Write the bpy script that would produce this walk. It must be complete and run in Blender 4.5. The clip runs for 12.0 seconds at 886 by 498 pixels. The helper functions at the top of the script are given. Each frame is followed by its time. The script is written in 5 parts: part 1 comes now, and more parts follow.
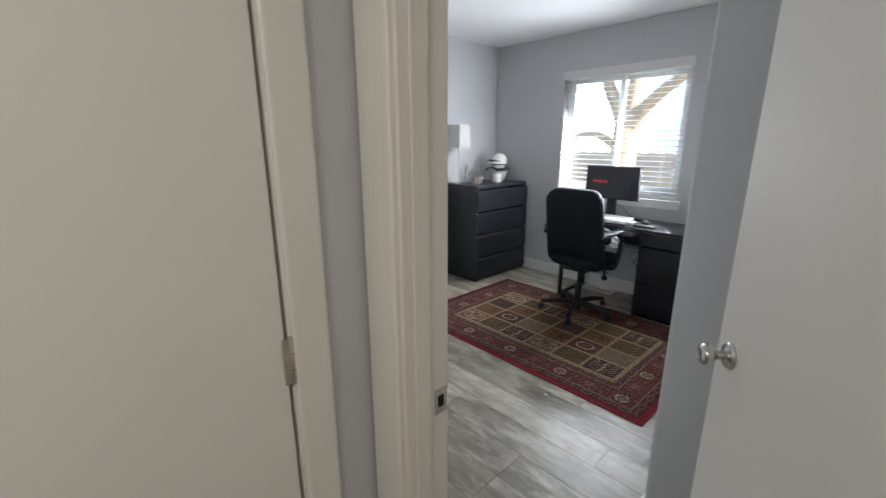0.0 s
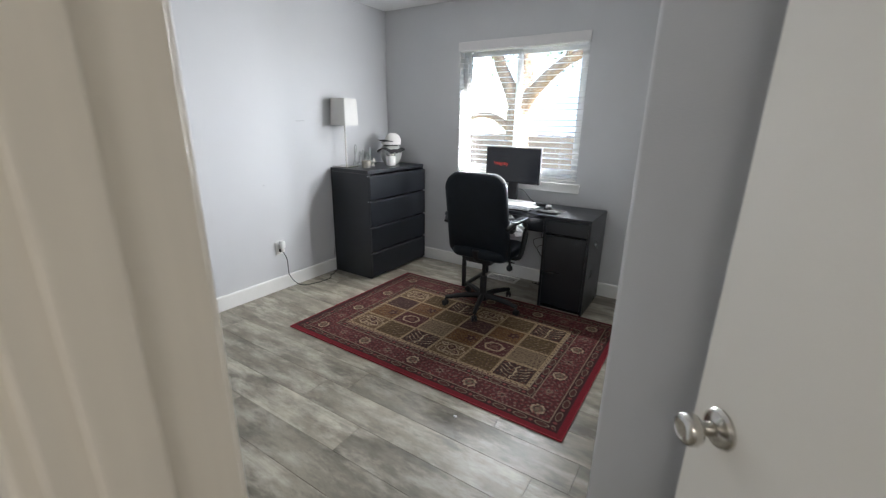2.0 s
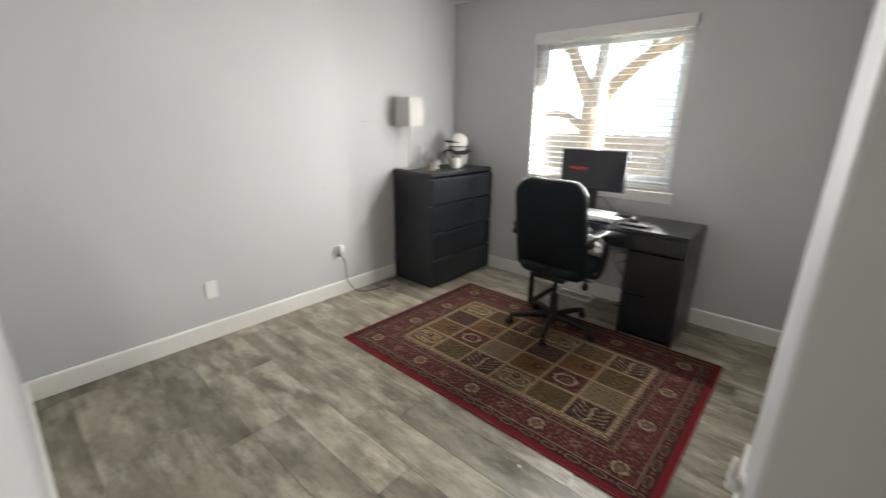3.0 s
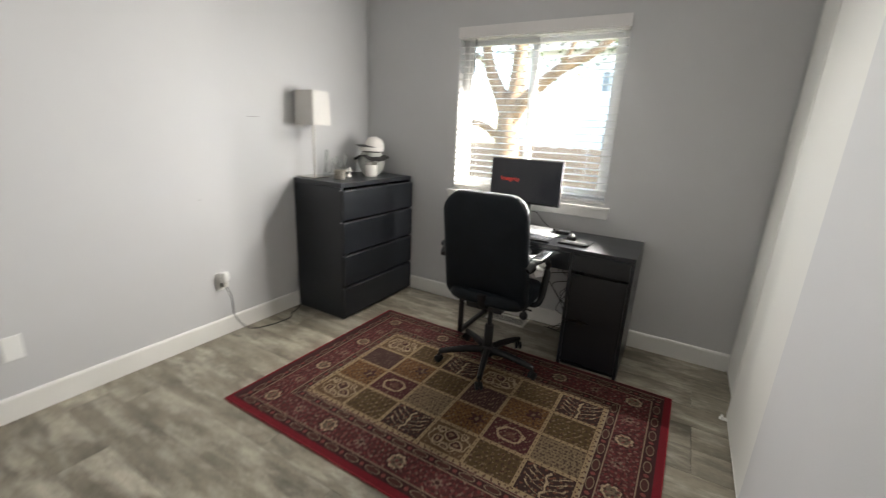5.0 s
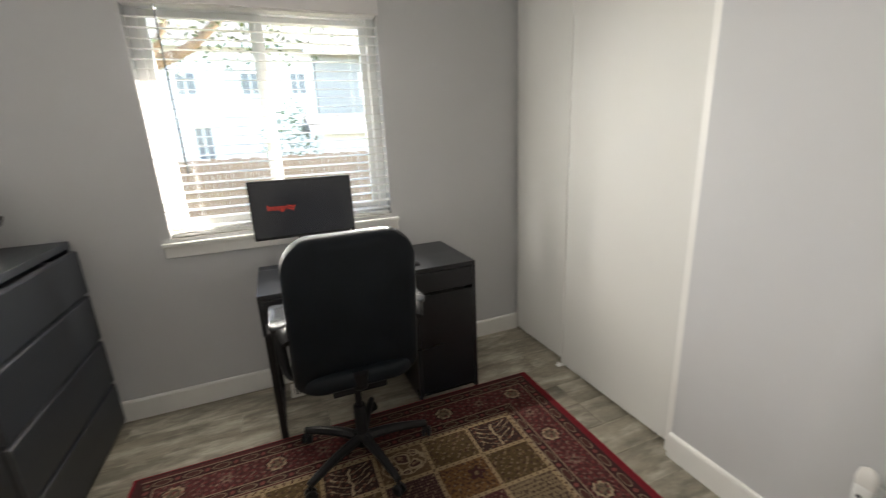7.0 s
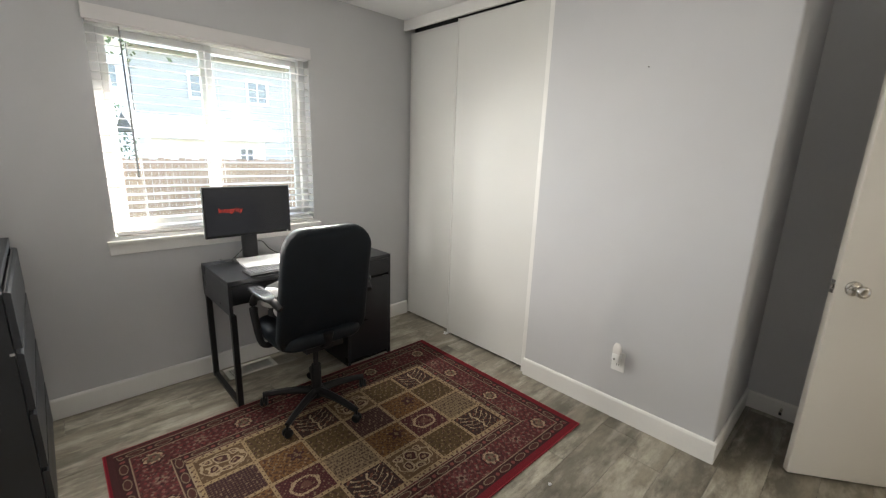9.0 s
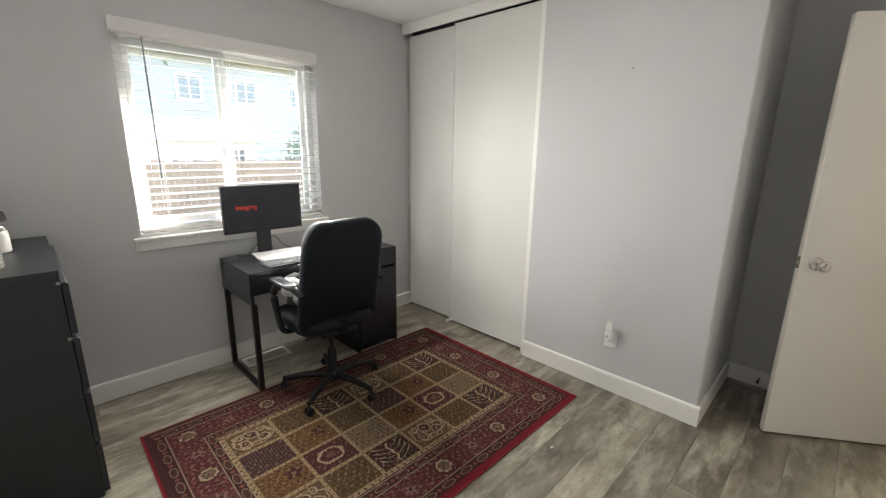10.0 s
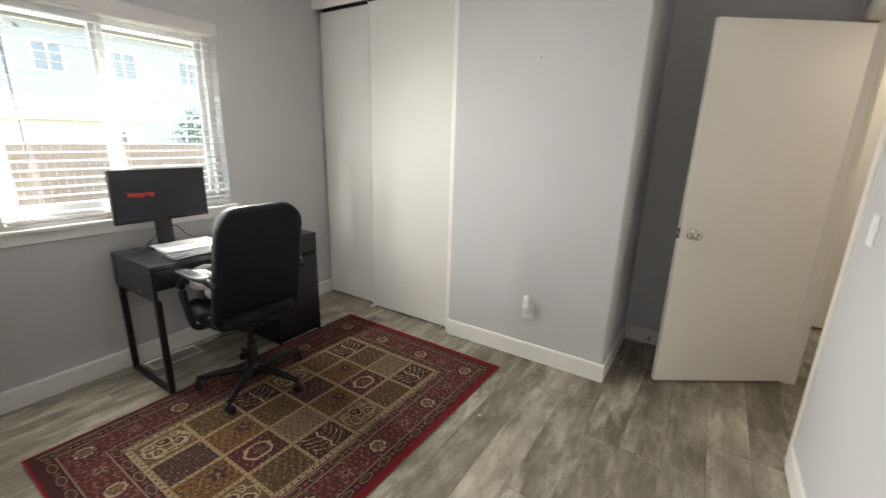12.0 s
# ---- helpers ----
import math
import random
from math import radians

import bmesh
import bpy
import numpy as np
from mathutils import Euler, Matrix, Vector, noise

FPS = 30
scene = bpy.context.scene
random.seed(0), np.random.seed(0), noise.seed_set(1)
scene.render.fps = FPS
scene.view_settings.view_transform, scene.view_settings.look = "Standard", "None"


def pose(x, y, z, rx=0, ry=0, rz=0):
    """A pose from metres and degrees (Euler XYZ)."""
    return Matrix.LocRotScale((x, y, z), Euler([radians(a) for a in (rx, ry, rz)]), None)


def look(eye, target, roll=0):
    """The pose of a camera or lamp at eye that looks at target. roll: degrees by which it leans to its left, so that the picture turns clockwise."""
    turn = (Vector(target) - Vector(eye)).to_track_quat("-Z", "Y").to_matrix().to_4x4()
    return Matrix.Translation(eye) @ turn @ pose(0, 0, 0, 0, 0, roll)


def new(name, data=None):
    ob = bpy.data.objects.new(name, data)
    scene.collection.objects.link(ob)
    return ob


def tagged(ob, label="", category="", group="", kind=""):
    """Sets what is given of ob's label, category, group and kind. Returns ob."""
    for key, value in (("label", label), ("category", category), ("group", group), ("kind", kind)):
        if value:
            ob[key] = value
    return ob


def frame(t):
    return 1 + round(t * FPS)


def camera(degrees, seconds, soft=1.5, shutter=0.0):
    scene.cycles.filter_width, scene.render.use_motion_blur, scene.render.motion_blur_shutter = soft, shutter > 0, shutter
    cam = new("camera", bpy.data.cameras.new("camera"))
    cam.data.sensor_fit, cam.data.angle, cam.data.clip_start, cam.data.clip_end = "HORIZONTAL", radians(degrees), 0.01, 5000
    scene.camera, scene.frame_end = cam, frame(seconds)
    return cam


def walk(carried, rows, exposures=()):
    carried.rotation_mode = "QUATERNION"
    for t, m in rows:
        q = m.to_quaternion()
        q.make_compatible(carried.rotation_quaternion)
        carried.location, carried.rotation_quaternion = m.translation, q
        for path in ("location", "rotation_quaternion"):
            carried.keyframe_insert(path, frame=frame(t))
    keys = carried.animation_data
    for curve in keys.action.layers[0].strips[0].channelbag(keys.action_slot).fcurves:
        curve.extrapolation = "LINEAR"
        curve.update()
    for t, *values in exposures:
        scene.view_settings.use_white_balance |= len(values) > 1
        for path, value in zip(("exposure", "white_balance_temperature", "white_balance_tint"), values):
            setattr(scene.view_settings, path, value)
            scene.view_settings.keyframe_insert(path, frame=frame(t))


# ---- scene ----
cam = camera(94.0, 12.0, soft=1.25, shutter=0.4)
PATH = [
    (0, (3.227, -0.354, 1.441), (1.822, 0.976, 0.933), -0.1),
    (0.5, (3.145, -0.329, 1.433), (1.99, 1.205, 0.874), 1.3),
    (1, (3.106, -0.296, 1.422), (2.111, 1.326, 0.809), 2.9),
    (1.5, (3.055, -0.173, 1.41), (2.133, 1.488, 0.783), 2.2),
    (2, (2.971, 0.039, 1.41), (1.94, 1.649, 0.823), 0.9),
    (2.5, (2.86, 0.159, 1.401), (1.788, 1.738, 0.804), 1.0),
    (3, (2.785, 0.256, 1.413), (1.519, 1.687, 0.819), 0.6),
    (3.1, (2.781, 0.279, 1.414), (1.441, 1.642, 0.827), 0.7),
    (4.8, (2.602, 0.607, 1.383), (1.48, 2.155, 0.796), 2.9),
    (5, (2.466, 0.647, 1.368), (1.514, 2.318, 0.821), 2.8),
    (5.5, (2.219, 0.789, 1.367), (1.53, 2.582, 0.808), 1.4),
    (6, (1.93, 0.988, 1.361), (1.357, 2.832, 0.839), -0.9),
    (6.5, (1.693, 1.121, 1.363), (1.611, 3.038, 0.799), -2.0),
    (6.8, (1.507, 1.152, 1.382), (1.94, 3.025, 0.832), -4.7),
    (7, (1.395, 1.154, 1.391), (2.107, 2.946, 0.86), -2.7),
    (7.5, (1.221, 1.03, 1.412), (2.282, 2.664, 0.962), 1.4),
    (7.7, (1.137, 0.967, 1.426), (2.249, 2.553, 0.928), 0.6),
    (9.3, (0.554, 0.714, 1.456), (1.929, 2.096, 1.008), 2.3),
    (9.5, (0.522, 0.684, 1.455), (1.872, 2.085, 0.99), 1.6),
    (10, (0.433, 0.686, 1.454), (1.82, 2.047, 0.983), 0.9),
    (10.5, (0.369, 0.692, 1.452), (1.808, 2.005, 0.999), 1.2),
    (11, (0.355, 0.687, 1.448), (1.819, 1.98, 1.016), 1.2),
    (11.5, (0.334, 0.721, 1.441), (1.863, 1.93, 0.992), 1.7),
    (12, (0.388, 0.694, 1.437), (2.01, 1.737, 0.911), 1.6),
]
EXPOSURE = [(0.0, 3.98, 5700, 10), (2.0, 4.10, 5850, 10), (3.0, 4.10, 6480, 10), (5.0, 4.05, 6550, 10), (6.5, 4.05, 6800, 10), (7.5, 4.10, 6700, 10), (9.5, 4.22, 6600, 10), (12.0, 4.26, 6650, 10)]
walk(cam, [(t, look(eye, aim, roll)) for t, eye, aim, roll in PATH], EXPOSURE)

# ---- world, sun, lamps ----
world = bpy.data.worlds.new("sky")
scene.world = world
world.use_nodes = True
wn = world.node_tree.nodes
sky = wn.new("ShaderNodeTexSky")
sky.sky_type, sky.sun_disc = "NISHITA", False
sky.sun_elevation, sky.sun_rotation = radians(38), radians(77)
world.node_tree.links.new(sky.outputs[0], wn["Background"].inputs[0])
wn["Background"].inputs[1].default_value = 0.085

sun = new("sun", bpy.data.lights.new("sun", "SUN"))
sun.data.energy, sun.data.angle, sun.data.color = 3.0, radians(0.5), (1.0, 0.95, 0.87)
SUN_AZ, SUN_EL = radians(77), radians(38)
sun.matrix_world = look((math.sin(SUN_AZ) * math.cos(SUN_EL) * 30, math.cos(SUN_AZ) * math.cos(SUN_EL) * 30, math.sin(SUN_EL) * 30), (0, 0, 0))

hall_lamp = new("hall_lamp", bpy.data.lights.new("hall_lamp", "AREA"))
hall_lamp.data.energy, hall_lamp.data.size, hall_lamp.data.color = 0.42, 0.4, (1.0, 0.90, 0.75)
hall_lamp.matrix_world = look((3.2, -1.28, 2.0), (3.2, 0.3, 0.4))

end_lamp = new("hall_end_lamp", bpy.data.lights.new("hall_end_lamp", "AREA"))
end_lamp.data.energy, end_lamp.data.size, end_lamp.data.color = 0.42, 0.3, (1.0, 0.85, 0.66)
end_lamp.matrix_world = look((4.25, -0.55, 2.38), (4.3, -0.55, 0.0))

# added area lamps stand in for skylight: strips along the head and both sides of the window opening
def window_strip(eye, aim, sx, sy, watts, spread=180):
    lamp_ob = new("skylight_stand_in", bpy.data.lights.new("skylight_stand_in", "AREA"))
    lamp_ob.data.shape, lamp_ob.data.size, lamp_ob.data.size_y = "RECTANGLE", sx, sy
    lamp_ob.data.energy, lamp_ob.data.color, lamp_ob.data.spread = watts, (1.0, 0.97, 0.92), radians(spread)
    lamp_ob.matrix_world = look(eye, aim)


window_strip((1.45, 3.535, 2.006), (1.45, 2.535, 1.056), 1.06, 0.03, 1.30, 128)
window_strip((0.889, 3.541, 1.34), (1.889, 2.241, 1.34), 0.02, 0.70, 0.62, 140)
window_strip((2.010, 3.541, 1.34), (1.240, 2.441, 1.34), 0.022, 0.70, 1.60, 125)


# ---- materials ----
def make(name):
    m = bpy.data.materials.new(name)
    m.use_nodes = True
    return m, m.node_tree.nodes, m.node_tree.links, m.node_tree.nodes["Principled BSDF"]


def mixc(nodes, links, fac, a, b, mode="MIX"):
    n = nodes.new("ShaderNodeMix")
    n.data_type, n.blend_type = "RGBA", mode
    if isinstance(fac, (int, float)):
        n.inputs[0].default_value = fac
    else:
        links.new(fac, n.inputs[0])
    for i, c in ((6, a), (7, b)):
        if isinstance(c, tuple):
            n.inputs[i].default_value = (*c, 1)
        else:
            links.new(c, n.inputs[i])
    return n.outputs[2]


def ramp(nodes, links, src, lo, hi, a=0.0, b=1.0):
    n = nodes.new("ShaderNodeMapRange")
    n.inputs[1].default_value, n.inputs[2].default_value = lo, hi
    n.inputs[3].default_value, n.inputs[4].default_value = a, b
    links.new(src, n.inputs[0])
    return n.outputs[0]


def noisy(nodes, links, scale, detail=4, stretch=None, coord="Object", rough=0.55, shift=None):
    t = nodes.new("ShaderNodeTexCoord")
    mp = nodes.new("ShaderNodeMapping")
    links.new(t.outputs[coord], mp.inputs[0])
    if stretch:
        mp.inputs[3].default_value = stretch
    if shift is not None:
        links.new(shift, mp.inputs[1])
    n = nodes.new("ShaderNodeTexNoise")
    n.inputs["Scale"].default_value, n.inputs["Detail"].default_value, n.inputs["Roughness"].default_value = scale, detail, rough
    links.new(mp.outputs[0], n.inputs["Vector"])
    return n.outputs["Fac"]


def plain(name, col, rough=0.5, metal=0.0, vary=0.12, scale=6.0, grain=180.0, bump=0.05, dist=0.001, spec=0.5, stretch=None):
    """Paint, plastic, metal or fabric: slow stains, fine grain, slight relief."""
    m, n, l, p = make(name)
    big = noisy(n, l, scale, 5, stretch)
    fine = noisy(n, l, grain, 3, stretch)
    dark = tuple(c * (1 - vary) for c in col)
    lite = tuple(min(1, c * (1 + vary * 0.6)) for c in col)
    c1 = mixc(n, l, ramp(n, l, big, 0.3, 0.7), dark, lite)
    c2 = mixc(n, l, ramp(n, l, fine, 0.3, 0.7, 0, 0.35), c1, dark)
    l.new(c2, p.inputs["Base Color"])
    l.new(ramp(n, l, big, 0.3, 0.7, rough * 0.88, min(1, rough * 1.12)), p.inputs["Roughness"])
    p.inputs["Metallic"].default_value = metal
    p.inputs["Specular IOR Level"].default_value = spec
    if bump:
        b = n.new("ShaderNodeBump")
        b.inputs["Strength"].default_value, b.inputs["Distance"].default_value = bump, dist
        l.new(fine, b.inputs["Height"])
        l.new(b.outputs[0], p.inputs["Normal"])
    return m


M_WALL = plain("grey_wall_paint", (0.555, 0.556, 0.562), 0.70, vary=0.04, scale=1.6, grain=260, bump=0.35, dist=0.0012, spec=0.35)
M_CEIL = plain("ceiling_paint", (0.80, 0.80, 0.79), 0.8, vary=0.04, scale=1.5, grain=120, bump=0.4, dist=0.002)
M_TRIM = plain("white_trim_paint", (0.78, 0.77, 0.74), 0.4, vary=0.05, scale=3, grain=90, bump=0.1)
M_JAMB = plain("brushed_jamb_paint", (0.77, 0.735, 0.665), 0.42, vary=0.07, scale=14, grain=120, bump=0.35, dist=0.001, stretch=(1, 1, 0.03))
M_DOOR = plain("cream_door_paint", (0.79, 0.762, 0.70), 0.42, vary=0.035, scale=2, grain=240, bump=0.2, dist=0.0006)
M_CLOSET = plain("closet_door_paint", (0.655, 0.65, 0.62), 0.62, vary=0.03, scale=1.2, grain=200, bump=0.06)
M_VINYL = plain("window_vinyl", (0.80, 0.80, 0.79), 0.35, vary=0.03)
# slat white made darker: the valance's shade is put into its colour
M_VALANCE = plain("shaded_valance", (0.70, 0.68, 0.67), 0.45, vary=0.03, scale=4)
M_SLAT = plain("blind_slat", (0.82, 0.81, 0.79), 0.38, vary=0.03, scale=4)
M_BLACK = plain("black_brown_veneer", (0.0110, 0.0135, 0.0180), 0.38, vary=0.3, scale=5, grain=60, bump=0.16, stretch=(1, 0.08, 1), spec=0.5)
M_DESK = plain("black_desk_foil", (0.0095, 0.0108, 0.0140), 0.29, vary=0.25, scale=5, grain=70, bump=0.10, stretch=(0.08, 1, 1), spec=0.48)
# paler than the veneer: reflected light on drawer tops, put into the colour
M_EDGE_GLINT = plain("drawer_edge_glint", (0.06, 0.06, 0.063), 0.42, vary=0.25, scale=9)
M_STEEL = plain("black_steel", (0.010, 0.010, 0.011), 0.42, vary=0.2, spec=0.35)
M_PLASTIC = plain("black_plastic", (0.011, 0.011, 0.012), 0.48, vary=0.2, spec=0.3)
M_LEATHER = plain("dark_faux_leather", (0.0080, 0.0115, 0.0155), 0.44, vary=0.25, scale=9, grain=420, bump=0.5, dist=0.0012, spec=0.18)
M_ARM = plain("glossy_arm_plastic", (0.035, 0.037, 0.04), 0.22, vary=0.15)
M_CHROME = plain("brushed_nickel", (0.62, 0.60, 0.56), 0.24, metal=1.0, vary=0.12, scale=20, grain=300)
M_HINGE = plain("painted_over_hinge", (0.50, 0.46, 0.38), 0.38, metal=0.55, vary=0.3, scale=40)
M_SILVER = plain("silver_laptop", (0.66, 0.66, 0.67), 0.34, metal=0.35, vary=0.04)
M_WHITE = plain("white_plastic", (0.82, 0.82, 0.80), 0.32, vary=0.03)
M_SCREEN = plain("monitor_screen", (0.010, 0.010, 0.011), 0.22, vary=0.05, bump=0)
scr = M_SCREEN.node_tree.nodes["Principled BSDF"]
scr.inputs["Emission Color"].default_value, scr.inputs["Emission Strength"].default_value = (0.85, 0.87, 1.0, 1), 0.0008
M_SHADE = plain("lamp_shade_cloth", (0.60, 0.585, 0.555), 0.85, vary=0.05, grain=500, bump=0.3)
M_CAPWHITE = plain("white_cap_cloth", (0.76, 0.73, 0.70), 0.9, vary=0.08, grain=500, bump=0.3)
M_CAPBLACK = plain("black_cap_cloth", (0.018, 0.017, 0.017), 0.85, vary=0.2, grain=500, bump=0.3)
M_POT = plain("grey_green_ceramic", (0.47, 0.48, 0.45), 0.45, vary=0.2, scale=14)
M_WAX = plain("white_candle_jar", (0.80, 0.78, 0.74), 0.25, vary=0.04)
M_TIN = plain("mercury_silver_tin", (0.34, 0.31, 0.26), 0.42, metal=0.25, vary=0.4, scale=60)
M_WIRE = plain("grey_metal_script", (0.34, 0.355, 0.345), 0.45, metal=0.3, vary=0.2)
M_VENT = plain("putty_floor_register", (0.62, 0.60, 0.55), 0.4, vary=0.1)
# near black: paints shade in holes and gaps, also colours dark rubber and sensor
M_DARK = plain("near_black_and_shade", (0.01, 0.01, 0.01), 0.9, vary=0.1, bump=0)
M_CORD = plain("black_cord", (0.016, 0.015, 0.014), 0.5, vary=0.2)
# grey for real wall scuffs and for painted light on the dresser's drawer corners
M_SCUFF_AND_GLINT = plain("grey_scuff_and_glint", (0.36, 0.355, 0.36), 0.7, vary=0.25, scale=60)
M_SCUFFD = plain("dark_scuff", (0.13, 0.125, 0.12), 0.7, vary=0.3, scale=80)
M_WAND = plain("blind_wand", (0.05, 0.052, 0.05), 0.3, vary=0.1)
M_CLOTHW = plain("white_fleece", (0.72, 0.72, 0.72), 0.95, vary=0.1, grain=300, bump=0.6, dist=0.003)
M_CLOTHB = plain("black_fleece", (0.012, 0.012, 0.013), 0.95, vary=0.2, grain=300, bump=0.6, dist=0.003)
M_KEY = plain("grey_keys", (0.09, 0.094, 0.105), 0.5, vary=0.1)
M_FENCE = plain("weathered_cedar", (0.25, 0.172, 0.122), 0.8, vary=0.35, scale=5, grain=40, bump=0.3, stretch=(1, 1, 0.08))
M_BARK = plain("tree_bark", (0.25, 0.160, 0.095), 0.9, vary=0.4, scale=6, grain=18, bump=0.8, dist=0.02, stretch=(1, 1, 0.25))
M_LEAF = plain("tree_leaves", (0.06, 0.085, 0.022), 0.6, vary=0.4, scale=3)
M_SHRUB = plain("shrub_leaves", (0.05, 0.09, 0.03), 0.6, vary=0.4, scale=3)
M_SIDING = plain("blue_grey_siding", (0.32, 0.312, 0.300), 0.7, vary=0.06)
M_SIDING2 = plain("white_siding", (0.74, 0.73, 0.71), 0.7, vary=0.05)
M_ROOF = plain("asphalt_shingle", (0.10, 0.095, 0.09), 0.9, vary=0.3, scale=8, grain=60, bump=0.5, dist=0.01)
M_GRASS = plain("dry_lawn", (0.16, 0.16, 0.08), 0.95, vary=0.4, scale=1.5, grain=40, bump=0.6, dist=0.02)
M_FARGLASS = plain("far_window_glass", (0.17, 0.175, 0.18), 0.1, vary=0.2)

M_GLASS, gn, gl, gp = make("window_glass")
gp.inputs["Base Color"].default_value = (0.97, 0.99, 0.98, 1)
gp.inputs["Transmission Weight"].default_value = 1.0
gp.inputs["Roughness"].default_value, gp.inputs["IOR"].default_value = 0.0, 1.45

M_GLOW_RED, en, el, ep = make("red_screen_letters")
ep.inputs["Base Color"].default_value = (0.3, 0.02, 0.01, 1)
ep.inputs["Emission Color"].default_value, ep.inputs["Emission Strength"].default_value = (1.0, 0.06, 0.03, 1), 0.022


def plank_material(name):
    """Rustic grey-brown vinyl plank: each piece takes its own stretch of the print."""
    m, n, l, p = make(name)
    info = n.new("ShaderNodeObjectInfo")
    comb = n.new("ShaderNodeCombineXYZ")
    mul = n.new("ShaderNodeMath")
    mul.operation, mul.inputs[1].default_value = "MULTIPLY", 37.0
    l.new(info.outputs["Random"], mul.inputs[0])
    for i in range(3):
        l.new(mul.outputs[0], comb.inputs[i])
    cloud = noisy(n, l, 3.0, 7, (0.6, 1.5, 1), rough=0.68, shift=comb.outputs[0])
    patch = noisy(n, l, 6.5, 7, (0.5, 1.4, 1), rough=0.64, shift=comb.outputs[0])
    streak = noisy(n, l, 22.0, 5, (0.12, 1.9, 1), rough=0.6, shift=comb.outputs[0])
    fine = noisy(n, l, 120.0, 5, (0.3, 1.2, 1), rough=0.65, shift=comb.outputs[0])
    knots = noisy(n, l, 5.5, 5, (0.6, 1.8, 1), rough=0.66, shift=comb.outputs[0])
    c = mixc(n, l, ramp(n, l, cloud, 0.36, 0.64), (0.112, 0.097, 0.071), (0.305, 0.275, 0.214))
    c = mixc(n, l, ramp(n, l, patch, 0.48, 0.66, 0, 0.80), c, (0.47, 0.435, 0.355))
    c = mixc(n, l, ramp(n, l, knots, 0.53, 0.68, 0, 0.75), c, (0.085, 0.075, 0.058))
    c = mixc(n, l, ramp(n, l, streak, 0.52, 0.70, 0, 0.40), c, (0.135, 0.122, 0.098))
    c = mixc(n, l, ramp(n, l, fine, 0.5, 0.75, 0, 0.35), c, (0.09, 0.082, 0.066))
    tone = ramp(n, l, info.outputs["Random"], 0, 1, 0.80, 1.20)
    sc = n.new("ShaderNodeVectorMath")
    sc.operation = "SCALE"
    l.new(c, sc.inputs[0])
    l.new(tone, sc.inputs["Scale"])
    l.new(sc.outputs[0], p.inputs["Base Color"])
    l.new(ramp(n, l, streak, 0.3, 0.7, 0.30, 0.44), p.inputs["Roughness"])
    b = n.new("ShaderNodeBump")
    b.inputs["Strength"].default_value, b.inputs["Distance"].default_value = 0.25, 0.0008
    l.new(fine, b.inputs["Height"])
    l.new(b.outputs[0], p.inputs["Normal"])
    return m


M_PLANK = plank_material("rustic_vinyl_plank")

M_RUG, rn, rl, rp = make("woven_rug")
att = rn.new("ShaderNodeAttribute")
att.attribute_name = "weave"
rfine = noisy(rn, rl, 420, 2)
rl.new(mixc(rn, rl, ramp(rn, rl, rfine, 0.3, 0.7, 0, 0.45), att.outputs["Color"], (0.03, 0.012, 0.01)), rp.inputs["Base Color"])
rp.inputs["Roughness"].default_value = 0.92
rp.inputs["Specular IOR Level"].default_value = 0.2
rb = rn.new("ShaderNodeBump")
rb.inputs["Strength"].default_value, rb.inputs["Distance"].default_value = 0.6, 0.002
rl.new(rfine, rb.inputs["Height"])
rl.new(rb.outputs[0], rp.inputs["Normal"])
M_RUGEDGE = plain("red_rug_binding", (0.22, 0.012, 0.018), 0.9, vary=0.2, grain=400, bump=0.5, dist=0.002)


# ---- mesh helpers ----
def box(bm, x0, y0, z0, x1, y1, z1, bevel=0.0, seg=1):
    vs = [bm.verts.new(p) for p in ((x0, y0, z0), (x1, y0, z0), (x1, y1, z0), (x0, y1, z0), (x0, y0, z1), (x1, y0, z1), (x1, y1, z1), (x0, y1, z1))]
    fs = [bm.faces.new([vs[i] for i in f]) for f in ((3, 2, 1, 0), (4, 5, 6, 7), (0, 1, 5, 4), (1, 2, 6, 5), (2, 3, 7, 6), (3, 0, 4, 7))]
    if bevel:
        es = {e for f in fs for e in f.edges}
        bmesh.ops.bevel(bm, geom=list(es), offset=bevel, segments=seg, affect="EDGES", profile=0.6)
    return bm


def boxm(*a, **k):
    return box(bmesh.new(), *a, **k)


def lathe(bm, profile, segs=24, m=None):
    """Turns (radius, height) pairs round z."""
    m = m or Matrix()
    rings = []
    for r, h in profile:
        if r < 1e-5:
            rings.append([bm.verts.new(m @ Vector((0, 0, h)))])
        else:
            rings.append([bm.verts.new(m @ Vector((r * math.cos(2 * math.pi * i / segs), r * math.sin(2 * math.pi * i / segs), h))) for i in range(segs)])
    for a, b in zip(rings, rings[1:]):
        for i in range(segs):
            j = (i + 1) % segs
            if len(a) == 1 and len(b) == 1:
                continue
            if len(a) == 1:
                bm.faces.new((a[0], b[j], b[i]))
            elif len(b) == 1:
                bm.faces.new((a[i], a[j], b[0]))
            else:
                bm.faces.new((a[i], a[j], b[j], b[i]))
    return bm


def smooth_line(pts, n=8):
    """A Catmull-Rom line through the points."""
    ps = [Vector(p) for p in pts]
    out = []
    for i in range(len(ps) - 1):
        p0, p1, p2, p3 = ps[max(i - 1, 0)], ps[i], ps[i + 1], ps[min(i + 2, len(ps) - 1)]
        for k in range(n):
            t = k / n
            out.append(0.5 * (2 * p1 + (p2 - p0) * t + (2 * p0 - 5 * p1 + 4 * p2 - p3) * t * t + (3 * p1 - p0 - 3 * p2 + p3) * t ** 3))
    out.append(ps[-1])
    return out


